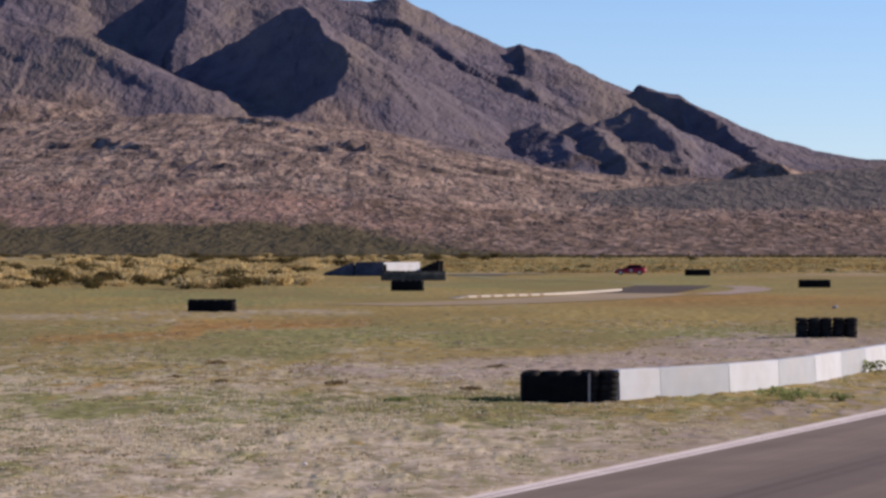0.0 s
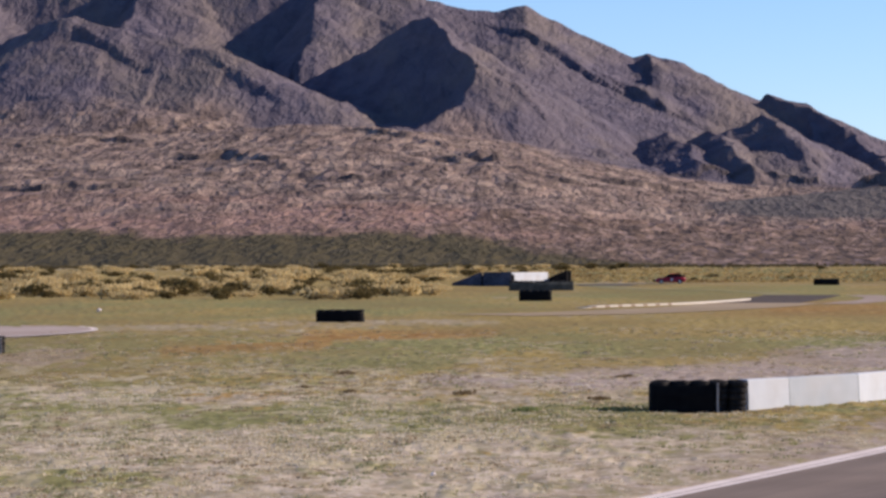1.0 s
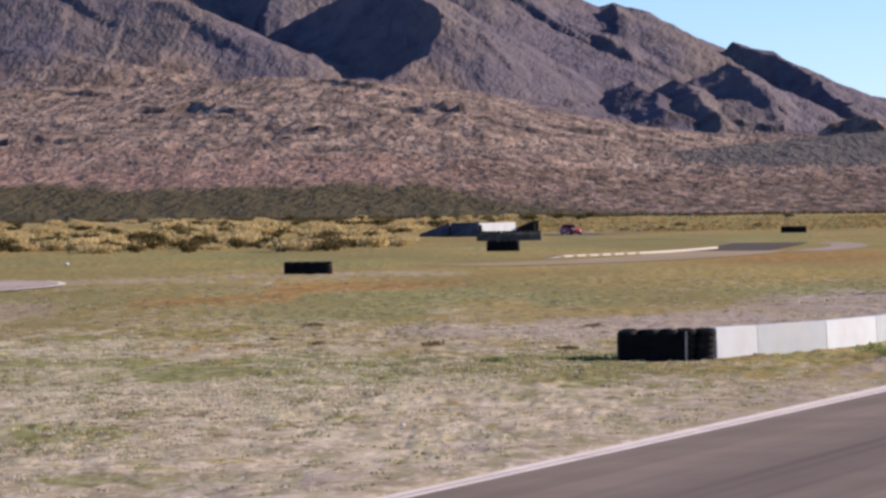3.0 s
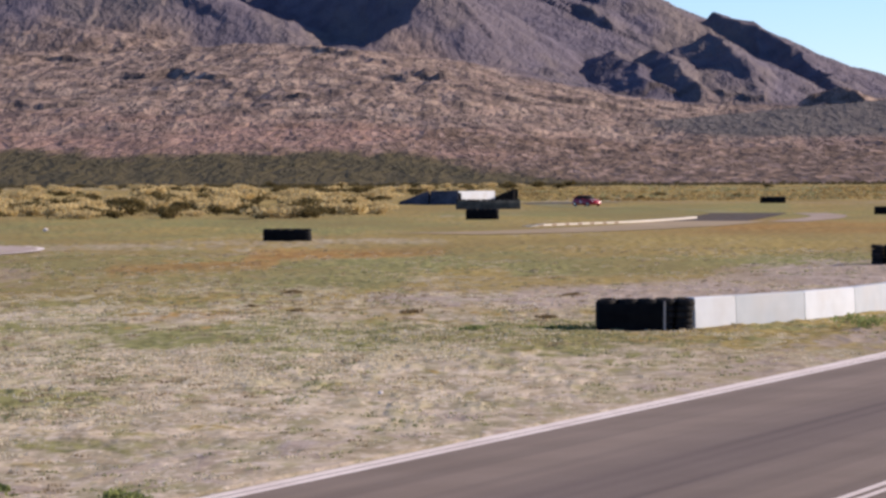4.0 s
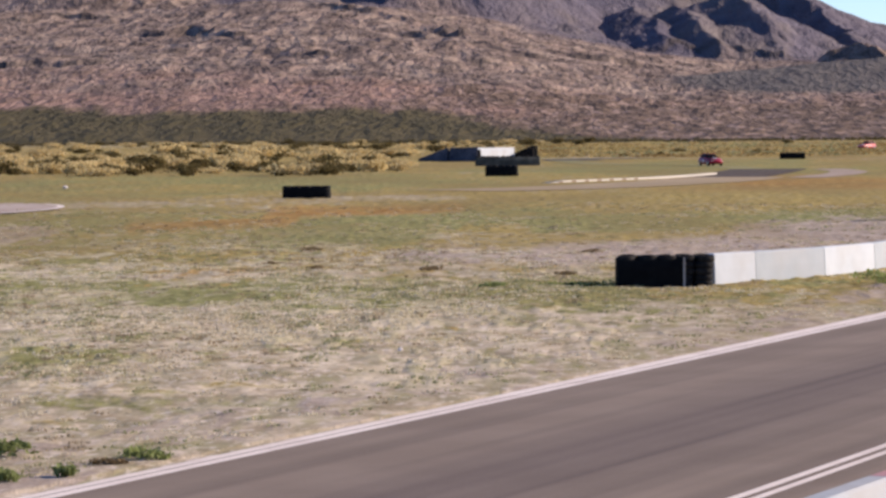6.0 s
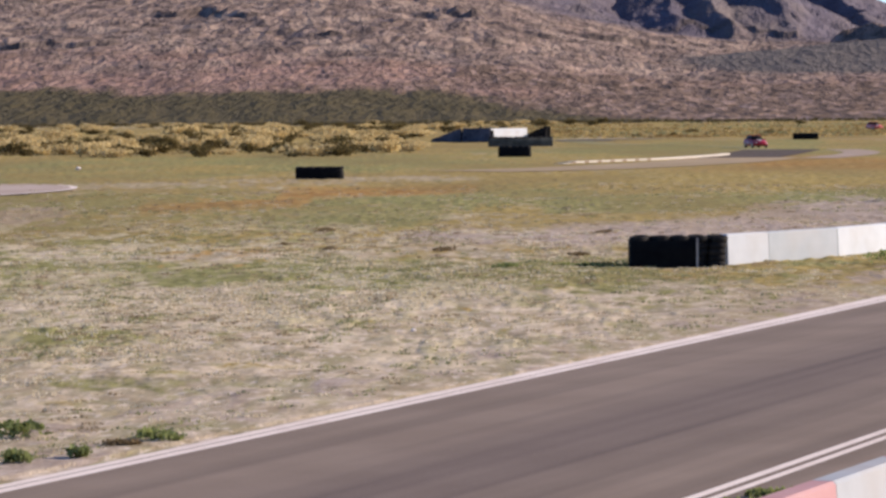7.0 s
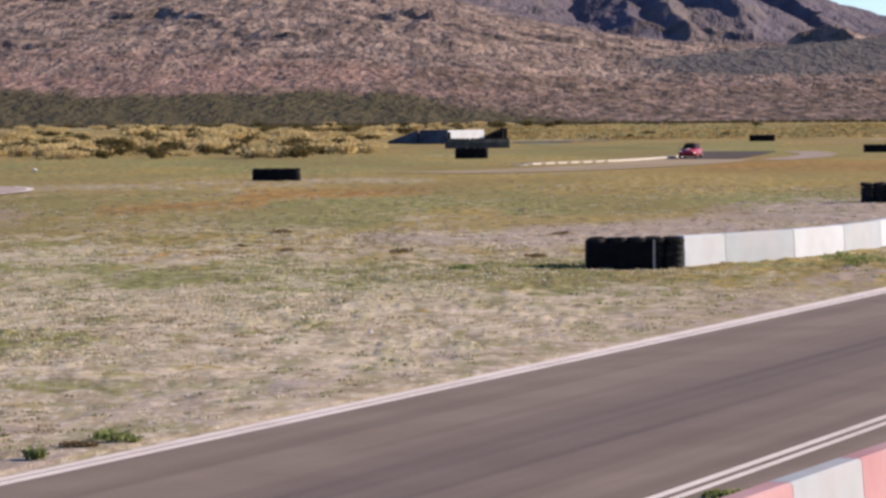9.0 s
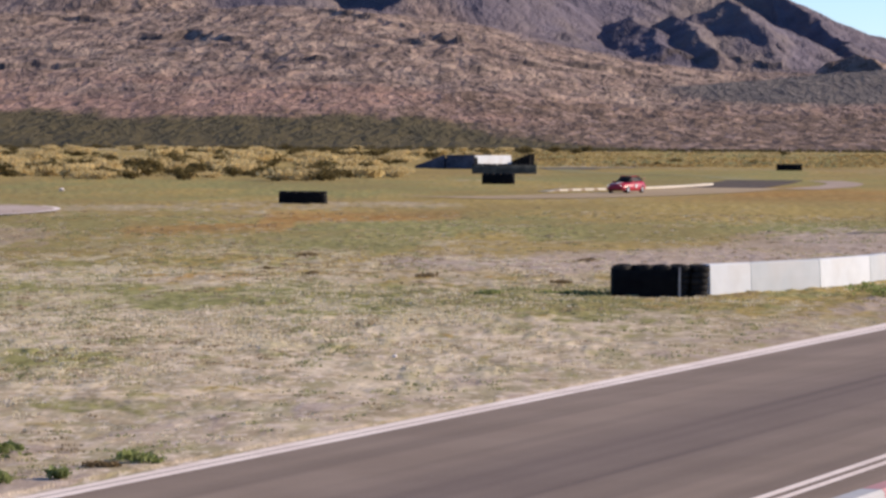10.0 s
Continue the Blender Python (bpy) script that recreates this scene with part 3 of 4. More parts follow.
def tongue(name, p, q, half, z, mat, grow=0.0):
    """A flat strip of paving with a round end at q."""
    bm = bmesh.new()
    p, q = Vector(p), Vector(q)
    u = (q - p).normalized()
    n = Vector((-u.y, u.x))
    half += grow
    ring = [p + n * half] + [q + n * half * math.cos(a) + u * half * 0.55 * math.sin(a) for a in np.linspace(0, math.pi, 25)] + [p - n * half]
    bm.faces.new([bm.verts.new((v.x, v.y, z)) for v in ring])
    return finish(name, bm, mat)


tagged(tongue("loop_road", (-112, 237), (-44.8, 230), 24, 0.05, M_APRON), "pale grey paved loop of the track", "road", kind="structure")
tagged(tongue("loop_edge", (-112, 237), (-44.8, 230), 24, 0.04, M_LINE, 0.8), "worn white edge round the paved loop", "road marking", kind="structure")

# ---------------------------------------------------------------- concrete barriers
def barrier_mesh(length, height, foot, top, waist=0.45):
    """A barrier block that lies along +Y, with its battered faces to both sides and rounded arrises."""
    bm = bmesh.new()
    prof = [(-foot / 2, 0), (-foot / 2, 0.08), (-top / 2 - 0.03, height * waist), (-top / 2, height - 0.04), (-top / 2 + 0.04, height), (top / 2 - 0.04, height), (top / 2, height - 0.04), (top / 2 + 0.03, height * waist), (foot / 2, 0.08), (foot / 2, 0)]
    ends = []
    for y, k in ((0.006, 0.97), (0.03, 1), (length - 0.03, 1), (length - 0.006, 0.97)):
        ends.append([bm.verts.new((x * k, y, z if k == 1 else z * 0.99)) for x, z in prof])
    for a, b in zip(ends, ends[1:]):
        for i in range(len(prof)):
            j = (i + 1) % len(prof)
            bm.faces.new((a[i], a[j], b[j], b[i]))
    bm.faces.new(ends[0]), bm.faces.new(list(reversed(ends[-1])))
    bmesh.ops.recalc_face_normals(bm, faces=bm.faces)
    return bm


def barrier(p, q, height, foot, top, mat, label, group):
    p, q = Vector(p), Vector(q)
    ob = finish("barrier_block", barrier_mesh((q - p).length, height, foot, top, 0.45 if foot - top > 0.2 else 0.5), mat)
    ob.matrix_basis = pose(p.x, p.y, -0.02, 0, 0, -math.degrees(math.atan2(q.x - p.x, q.y - p.y)))
    return tagged(ob, label, "concrete barrier", group)


WALL = [(5.67, 119.7), (7.14, 121.6), (9.73, 125.2), (11.83, 129.3), (13.62, 134.0), (15.11, 138.8), (16.56, 143.2), (17.9, 147.5), (19.29, 152), (20.59, 156.5)]
for i, (p, q) in enumerate(zip(WALL, WALL[1:])):
    pale = i % 2 == 0
    barrier(p, q, 1.03, 0.48, 0.40, M_WHITE if pale else M_GREY, ("white" if pale else "pale grey") + " painted concrete barrier block in a curved wall", "curved barrier wall")
NEAR_P, NEAR_U = Vector((3.20, 42.76)), Vector((0.36, 0.933)).normalized()
for i in range(-5, 5):
    pale = i % 2 == 0
    barrier(NEAR_P + NEAR_U * 3.05 * i, NEAR_P + NEAR_U * 3.05 * (i + 1), 0.92, 0.50, 0.34, M_DIM_WHITE if pale else M_RED, ("white" if pale else "faded red") + " painted concrete barrier block beside the track", "red and white barrier")


# ---------------------------------------------------------------- tyres
def tyre_mesh():
    """A worn car tyre that lies flat: 0.63 m across, 0.21 m thick."""
    prof = [(0.19, 0.035), (0.215, 0.012), (0.262, 0.0), (0.298, 0.02), (0.313, 0.055), (0.313, 0.155), (0.298, 0.19), (0.262, 0.21), (0.215, 0.198), (0.19, 0.175), (0.205, 0.105)]
    bm, n = bmesh.new(), 18
    rings = []
    for k in range(n):
        a = 2 * math.pi * k / n
        tread = 0.004 if k % 2 else -0.004
        rings.append([bm.verts.new(((r + (tread if r > 0.29 else 0)) * math.cos(a), (r + (tread if r > 0.29 else 0)) * math.sin(a), z)) for r, z in prof])
    for k in range(n):
        a, b = rings[k], rings[(k + 1) % n]
        for i in range(len(prof)):
            j = (i + 1) % len(prof)
            bm.faces.new((a[i], b[i], b[j], a[j]))
    me = bpy.data.meshes.new("tyre")
    bm.to_mesh(me)
    bm.free()
    me.materials.append(M_RUBBER)
    me.polygons.foreach_set("use_smooth", [True] * len(me.polygons))
    return me


TYRE = tyre_mesh()


def belt_mesh(bm, lx, ly, h, r=0.16, t=0.025):
    """An upright band round a rectangle lx by ly, corners rounded, open on top."""
    ring = []
    for cx, cy, a0 in ((lx - r, ly - r, 0), (r, ly - r, 90), (r, r, 180), (lx - r, r, 270)):
        for k in range(5):
            a = radians(a0 + 22.5 * k)
            ring.append((cx, cy, math.cos(a), math.sin(a)))
    loops = []
    for rad, z in ((r, 0.02), (r, h * 0.5), (r, h - 0.01), (r - t, h), (r - t, 0.02)):
        loops.append([bm.verts.new((cx + ca * rad, cy + sa * rad, z + (0.012 * math.sin(i * 1.7) if z > h * 0.8 else 0))) for i, (cx, cy, ca, sa) in enumerate(ring)])
    for a, b in zip(loops, loops[1:]):
        for i in range(len(ring)):
            j = (i + 1) % len(ring)
            bm.faces.new((a[i], a[j], b[j], b[i]))
    return bm


def tyre_wall(p, q, rows, tall, label, scale=1.0, seed=1, drop=None, belt=0.0, straps=(), rubber=None):
    """Columns of tyres between two plan points, rows deep and tall tyres high. belt: the share of the length that a rubber band wraps."""
    rnd = random.Random(seed)
    p, q = Vector(p), Vector(q)
    pitch = 0.63 * scale
    n = max(1, round((q - p).length / pitch))
    base = new("tyre_stack")
    base.matrix_basis = Matrix.Translation((p.x, p.y, -0.03)) @ Matrix.Rotation(math.atan2(q.y - p.y, q.x - p.x), 4, "Z")
    for i in range(n):
        for j in range(rows):
            levels = max(1, round(tall * (drop((i + 0.5) / n) if drop else 1)))
            lean = rnd.uniform(-0.02, 0.02)
            for k in range(levels):
                x, y = (i + 0.5) * pitch + rnd.uniform(-0.02, 0.02) + lean * k, (j + 0.5) * pitch * 0.98 + rnd.uniform(-0.02, 0.02)
                tilt = (0.03, 0.12)[k == levels - 1 and tall > 4]
                m = Matrix.Translation((x, y, k * 0.205 * scale + (0.02 if k == levels - 1 else 0))) @ Euler((rnd.uniform(-tilt, tilt), rnd.uniform(-tilt, tilt), rnd.uniform(0, 6.28))).to_matrix().to_4x4() @ Matrix.Diagonal((scale, scale, scale, 1))
                share("tyre", TYRE, base, m)
    if belt:
        bm = belt_mesh(bmesh.new(), n * pitch * belt + 0.06, rows * pitch + 0.06, tall * 0.205 * scale * 0.9, 0.22)
        bmesh.ops.translate(bm, verts=bm.verts, vec=(-0.03, -0.04, 0))
        part("belt", bm, rubber or M_BELT, base, "black conveyor belt wrapped round the tyres", True)
    for s in straps:
        bm = box(bmesh.new(), 0.07, 0.03, tall * 0.205 * scale * 0.97, pose(s * n * pitch, -0.065, 0), 0.01)
        part("strap", bm, M_STRAP, base, "pale grey upright strap")
    return tagged(base, label, "tyre barrier", "tyre barriers")


tyre_wall((2.64, 118.0), (5.70, 118.2), 2, 5, "stacked old black tyres ending the white barrier", 0.985, 3, belt=0.68, straps=(0.69,))
tyre_wall((18.99, 193.7), (22.27, 193.7), 2, 5, "row of five black tyre columns on gravel", 1.04, 4)
tyre_wall((-18.49, 261.2), (-15.01, 261.2), 2, 4, "low black tyre stack alone in the grass", 1.1, 5, belt=0.9)
tyre_wall((-5.23, 362.9), (-2.05, 362.9), 2, 5, "small black tyre stack in the straw grass", 1.05, 6, belt=0.96)
tyre_wall((34.07, 507.0), (37.48, 507.0), 2, 4, "distant low tyre stack beside the far track", 1.1, 7, belt=1.0)
tyre_wall((38.29, 387.4), (41.44, 387.4), 2, 4, "distant low tyre stack on rusty straw", 1.05, 8, belt=1.0)
tyre_wall((-32.0, 185.4), (-29.29, 185.4), 2, 4, "black tyre stack beside a paved loop", 1.05, 9, belt=0.8, straps=(0.97,))


def slanted_wall(p, q, h0, h1, depth, mat, label, cat, group=""):
    """A heavy block between two plan points whose top slopes from h0 to h1, its edges rounded."""
    p, q = Vector(p), Vector(q)
    n = (q - p).length
    bm = bmesh.new()
    bot = [bm.verts.new(v) for v in ((0, 0, 0), (n, 0, 0), (n, depth, 0), (0, depth, 0))]
    top = [bm.verts.new(v) for v in ((0.05, 0.08, h0), (n - 0.05, 0.08, h1), (n - 0.05, depth - 0.08, h1), (0.05, depth - 0.08, h0))]
    bm.faces.new(list(reversed(bot))), bm.faces.new(top)
    for i in range(4):
        j = (i + 1) % 4
        bm.faces.new((bot[i], bot[j], top[j], top[i]))
    bmesh.ops.bevel(bm, geom=bm.edges[:], offset=0.05, segments=2, affect="EDGES")
    ob = finish("concrete_block" if mat == M_WHITE else "belt_wall", bm, mat)
    ob.matrix_basis = Matrix.Translation((p.x, p.y, -0.02)) @ Matrix.Rotation(math.atan2(q.y - p.y, q.x - p.x), 4, "Z")
    return tagged(ob, label, cat, group)


# the long tyre wall round the far corner, with its white block
tyre_wall((-16.2, 512), (-8.2, 500), 1, 8, "long dark tyre wall that tapers at its end", 1.0, 10, lambda s: min(1, 0.3 + 1.3 * s))
slanted_wall((-17.0, 512.4), (-12.6, 506), 0.35, 1.95, 0.3, M_TARP, "dark blue tarpaulin sheet along the tyre wall", "tarpaulin", "tarpaulins")
slanted_wall((-12.4, 505.6), (-8.4, 499.6), 1.95, 2.0, 0.3, M_TARP, "dark blue tarpaulin sheet along the tyre wall", "tarpaulin", "tarpaulins")
tyre_wall((-7.6, 448), (0.4, 450), 1, 6, "grey-black tyre wall before a white block", 1.0, 11, belt=1.0, rubber=M_DUSTY_BELT)
tyre_wall((-3.9, 518.6), (-0.7, 515.5), 2, 10, "dark heap of tyres beside a white block", 1.0, 12, lambda s: 0.35 + 0.7 * s)
slanted_wall((-8.35, 509), (-3.2, 517), 1.85, 1.85, 1.2, M_WHITE, "long white painted concrete block in the tyre wall", "concrete block")


# ---------------------------------------------------------------- kerb on the far corner
def kerb():
    base = new("kerb")
    line = smooth_path([(0.9, 319.6), (5.5, 328), (10.5, 338), (15.5, 354), (17.6, 364)], 120)
    me = {}
    for key, mat in (("white", M_KERB), ("red", M_DUSTY_RED)):
        bm = box(bmesh.new(), 0.9, 0.8, 0.20, bevel=0.04)
        me[key] = bpy.data.meshes.new("kerb_stone")
        bm.to_mesh(me[key])
        bm.free()
        me[key].materials.append(mat)
    run, nxt, k = 0.0, 0.0, 0
    for a, b in zip(line, line[1:]):
        run += (b - a).length
        if run >= nxt:
            u = (b - a).normalized()
            red = k % 3 == 2 and a.x < 9.5
            share("kerb_stone", me["red" if red else "white"], base, pose(a.x, a.y, 0.0, 0, 0, -math.degrees(math.atan2(u.x, u.y))) @ Matrix.Diagonal((1, 1, min(1, 0.25 * k + 0.2), 1)))
            nxt, k = nxt + 0.82, k + 1
    tagged(base, "low worn white kerb with dull red blocks", "kerb")


kerb()


# ---------------------------------------------------------------- plants
def grass(name, mat, count, near, far, size, width, blade_count, spread, bias, label, seed):
    """Tufts of bent blades of one sort strewn over the land, thicker where noise and bias allow."""
    rng = np.random.RandomState(seed)
    d = rng.uniform(34480 / far, 34480 / near, count * 7)
    y = 34480 / d
    b = rng.uniform(-0.178, 0.130, len(y))
    x = b * y
    s = (x - ROAD_P.x) * ROAD_N.x + (y - ROAD_P.y) * ROAD_N.y
    keep = (rng.rand(len(y)) < np.clip(bias(b * 6385 + 784, d, x, y), 0, 1)) & (s < -1.8) & (rng.rand(len(y)) < 0.2 + 0.8 * step(-s, 6, 15)) & (rng.rand(len(y)) < 1 - 0.5 * step(d, 320, 420))
    x, y = x[keep][:count], y[keep][:count]
    z = ground_height(x, y)
    g = (0.55 + 0.9 * rng.rand(len(x))) * (1 + y / 500)
    shape = (len(x), blade_count)
    a, r = rng.uniform(0, 6.283, shape), spread * g[:, None] * rng.rand(*shape) ** 0.7
    px, py = x[:, None] + r * np.cos(a), y[:, None] + r * np.sin(a)
    h = size * g[:, None] * rng.uniform(0.5, 1.15, shape) * (1 - 0.5 * r / (spread * g[:, None]))
    w = width * (1 + y[:, None] / 130) * rng.uniform(0.6, 1.3, shape) / 2
    f, lean = rng.uniform(0, 6.283, shape), h * rng.uniform(0.1, 0.6, shape)
    lx, ly, cx, cy = np.cos(a) * lean, np.sin(a) * lean, np.cos(f) * w, np.sin(f) * w
    pz = z[:, None] + np.zeros(shape)
    corners = [(px - cx, py - cy, pz - 0.02), (px + cx, py + cy, pz - 0.02), (px + cx * 0.8 + lx * 0.45, py + cy * 0.8 + ly * 0.45, pz + h * 0.62), (px + lx, py + ly, pz + h)]
    verts = np.stack([np.stack(c, -1) for c in corners], -2).reshape(-1, 3)
    k = np.arange(len(verts) // 4)[:, None] * 4
    me = bpy.data.meshes.new(name)
    me.from_pydata(verts.tolist(), [], np.hstack([k, k + 1, k + 2, k, k + 2, k + 3]).reshape(-1, 3).tolist())
    me.materials.append(mat)
    tagged(new(name, me), label, "grass", kind="stuff")


def leafy(name, a, b, rough=0.85, through_light=0.45):
    """Leaves and blades that let part of the light through."""
    m = Mat(name, rough, 0, 0.1)
    c = m.mix(m.span(m.math("ADD", m.math("MULTIPLY", m.island(), 0.6), m.math("MULTIPLY", m.noise(0.4, 3), 0.4)), 0.2, 0.75), a, b)
    thin, both = m.n.new("ShaderNodeBsdfTranslucent"), m.n.new("ShaderNodeMixShader")
    m.l.new(c, thin.inputs["Color"])
    both.inputs[0].default_value = through_light
    m.l.new(m.b.outputs[0], both.inputs[1])
    m.l.new(thin.outputs[0], both.inputs[2])
    m.l.new(both.outputs[0], m.n["Material Output"].inputs["Surface"])
    return m.out(c)


M_STRAW = leafy("straw_blades", (0.42, 0.355, 0.23), (0.59, 0.515, 0.37))
M_GREEN = leafy("green_blades", (0.21, 0.21, 0.105), (0.37, 0.36, 0.19))
M_BLEACHED = leafy("bleached_blades", (0.50, 0.43, 0.30), (0.72, 0.65, 0.50))
M_DEAD = leafy("dead_stalks", (0.23, 0.18, 0.11), (0.40, 0.32, 0.21))
M_BUSH = leafy("desert_bush", (0.075, 0.060, 0.024), (0.18, 0.138, 0.056))
M_PALE_BUSH = leafy("straw_bush", (0.42, 0.32, 0.145), (0.72, 0.58, 0.30))
M_FAR_SCRUB = leafy("far_scrub_leaves", (0.085, 0.070, 0.034), (0.135, 0.108, 0.055))
M_DARK_WEED = leafy("withered_weed", (0.15, 0.108, 0.055), (0.30, 0.22, 0.12))
M_STRAW_BRUSH = leafy("straw_brush_blades", (0.34, 0.26, 0.10), (0.52, 0.40, 0.18))
M_BROWN_BRUSH = leafy("brown_brush_blades", (0.22, 0.15, 0.06), (0.34, 0.24, 0.10))
M_TWIG = speckled("bush_twigs", (0.06, 0.045, 0.03), (0.11, 0.085, 0.06), 8.0, 0.9)
M_WEED = leafy("weed_leaves", (0.14, 0.165, 0.055), (0.30, 0.34, 0.135))


def straw_bias(a, d, x, y):
    return 0.35 + 2.2 * fbm(x / 3.0, y / 8, 4) + 1.2 * fbm(x / 22, y / 50, 3)


def green_bias(a, d, x, y):
    v = 0.12 + 2.0 * fbm(x / 2.5 + 40, y / 7, 4) + 1.8 * fbm(x / 30, y / 60, 4)
    return v + 0.8 * capsule(a, d, (560, 300), (860, 300), 40) + 0.5 * capsule(a, d, (860, 165), (1600, 150), 26) + 0.4 * capsule(a, d, (1100, 290), (1600, 250), 22)


def dead_bias(a, d, x, y):
    return 0.12 + 2.4 * fbm(x / 2.2 + 80, y / 6, 4) + 0.6 * capsule(a, d, (250, 240), (900, 250), 30)


def pale_bias(a, d, x, y):
    return 0.05 + 2.2 * fbm(x / 2.4 + 120, y / 8, 4) + 0.55 * capsule(a, d, (-250, 350), (520, 345), 90) + 0.3 * capsule(a, d, (-200, 215), (700, 240), 50)


grass("straw_grass", M_STRAW, 3600, 52, 235, 0.050, 0.042, 14, 0.20, straw_bias, "dry straw-coloured grass tufts", 21)
grass("green_grass", M_GREEN, 4200, 52, 235, 0.050, 0.042, 14, 0.22, green_bias, "low green grass tufts", 22)
grass("dead_weeds", M_DEAD, 1300, 60, 235, 0.055, 0.040, 14, 0.18, dead_bias, "brown dead weeds", 23)
grass("bleached_grass", M_BLEACHED, 3000, 56, 150, 0.050, 0.045, 14, 0.20, pale_bias, "bleached pale grass tufts", 24)


def bush_mesh(rnd, leaves, wide, tall, leaf, name):
    """A rounded, gappy desert bush: leaf clumps on an uneven dome."""
    verts, faces = [], []
    lobes = [(rnd.uniform(-0.35, 0.35) * wide, rnd.uniform(-0.3, 0.3) * wide, rnd.uniform(0.35, 0.75) * tall, rnd.uniform(0.22, 0.42) * wide) for _ in range(7)]
    for _ in range(leaves):
        lx, ly, lz, lr = rnd.choice(lobes)
        v = Vector((rnd.gauss(0, 1), rnd.gauss(0, 1), rnd.gauss(0, 0.8))).normalized() * lr * rnd.uniform(0.55, 1.05)
        c = Vector((lx, ly, max(0.04, lz + v.z * tall / wide * 1.1))) + Vector((v.x, v.y, 0))
        e = Euler((rnd.uniform(0, 6.28), rnd.uniform(0, 6.28), 0)).to_matrix()
        k, q = len(verts), leaf * rnd.uniform(0.6, 1.3)
        verts += [tuple(c + e @ Vector(p) * q) for p in ((-1, -0.4, 0), (0.2, -0.7, 0.1), (1, 0.3, 0), (-0.2, 0.7, 0.12))]
        faces += [(k, k + 1, k + 2), (k, k + 2, k + 3)]
    me = bpy.data.meshes.new(name)
    me.from_pydata(verts, [], faces)
    return me


def stem_mesh(rnd, wide, tall, n=7):
    bm = bmesh.new()
    for _ in range(n):
        a, l = rnd.uniform(0, 6.28), rnd.uniform(0.25, 0.45) * wide
        tip = Vector((math.cos(a) * l, math.sin(a) * l, tall * rnd.uniform(0.5, 0.9)))
        q = tip.to_track_quat("Z", "Y").to_matrix().to_4x4()
        bmesh.ops.create_cone(bm, cap_ends=True, segments=5, radius1=0.03 * tall, radius2=0.008 * tall, depth=tip.length, matrix=q @ Matrix.Translation((0, 0, tip.length / 2 - 0.03)))
    return bm


def bush(kind, rnd, leaves, wide, tall, leaf, mat, label, cat, group=""):
    base = new(kind)
    me = bush_mesh(rnd, leaves, wide, tall, leaf, "foliage")
    me.materials.append(mat)
    share("foliage", me, base, Matrix())
    part("stems", stem_mesh(rnd, wide, tall), M_TWIG, base)
    return tagged(base, label, cat, group)


rnd = random.Random(31)
dark_protos = [bush("desert_bush", rnd, 420, 2.2, 1.05, 0.12, M_BUSH, "dark olive creosote bush on straw-coloured ground", "bush", "bushes beyond the track") for _ in range(3)]
pale_protos = [bush("straw_bush", rnd, 460, 2.6, 0.75, 0.12, M_PALE_BUSH, "dry straw-yellow desert bush beyond the track", "bush", "bushes beyond the track") for _ in range(3)]


def bush_field(protos, count, lo, hi, size):
    placed = 0
    while placed < count:
        d = rnd.uniform(lo, hi)
        a = rnd.uniform(-330, 780) if rnd.random() < 0.9 else rnd.uniform(780, 1600)
        if (d > 62 and a > 535) or (a > 720 and d > 42):
            continue
        y = 34480 / d
        m = pose((a - 784) / 6385 * y, y, -0.04, 0, 0, rnd.uniform(0, 360))
        k = size * rnd.uniform(0.6, 1.5)
        ob = protos[placed] if placed < 3 else copy_thing(protos[placed % 3], m)
        ob.matrix_basis = m
        ob.scale = (k * rnd.uniform(0.7, 1.45), k * rnd.uniform(0.8, 1.3), k * rnd.uniform(0.85, 1.35))
        placed += 1


bush_field(pale_protos, 175, 37, 92, 1.25)
bush_field(dark_protos, 205, 37, 92, 0.9)


def far_scrub():
    """The scrub plain at the mountains' foot: thousands of low bushes."""
    rnd, rng = random.Random(33), np.random.RandomState(33)
    b, y = rng.uniform(-0.19, 0.14, 1700), 945 + 50 * rng.rand(1700)
    verts, faces = [], []
    for bb, yy in zip(b, y):
        x, z = bb * yy, max(0.0, (yy - 990) * 0.055)
        s = rnd.uniform(0.3, 0.65)
        for _ in range(7):
            c = Vector((x + rnd.gauss(0, 0.5) * s, yy + rnd.gauss(0, 0.5) * s, z + rnd.uniform(0.1, 1.1) * s))
            e, k = Euler((rnd.uniform(0, 6.28), rnd.uniform(0, 6.28), 0)).to_matrix(), len(verts)
            verts += [tuple(c + e @ Vector(p) * 0.42 * s) for p in ((-1, -0.5, 0), (0.3, -0.8, 0), (1, 0.4, 0), (-0.3, 0.8, 0))]
            faces += [(k, k + 1, k + 2), (k, k + 2, k + 3)]
    me = bpy.data.meshes.new("scrub")
    me.from_pydata(verts, [], faces)
    me.materials.append(M_FAR_SCRUB)
    tagged(new("scrub", me), "dark scrub covering the plain below the mountains", "scrub", kind="stuff")


far_scrub()


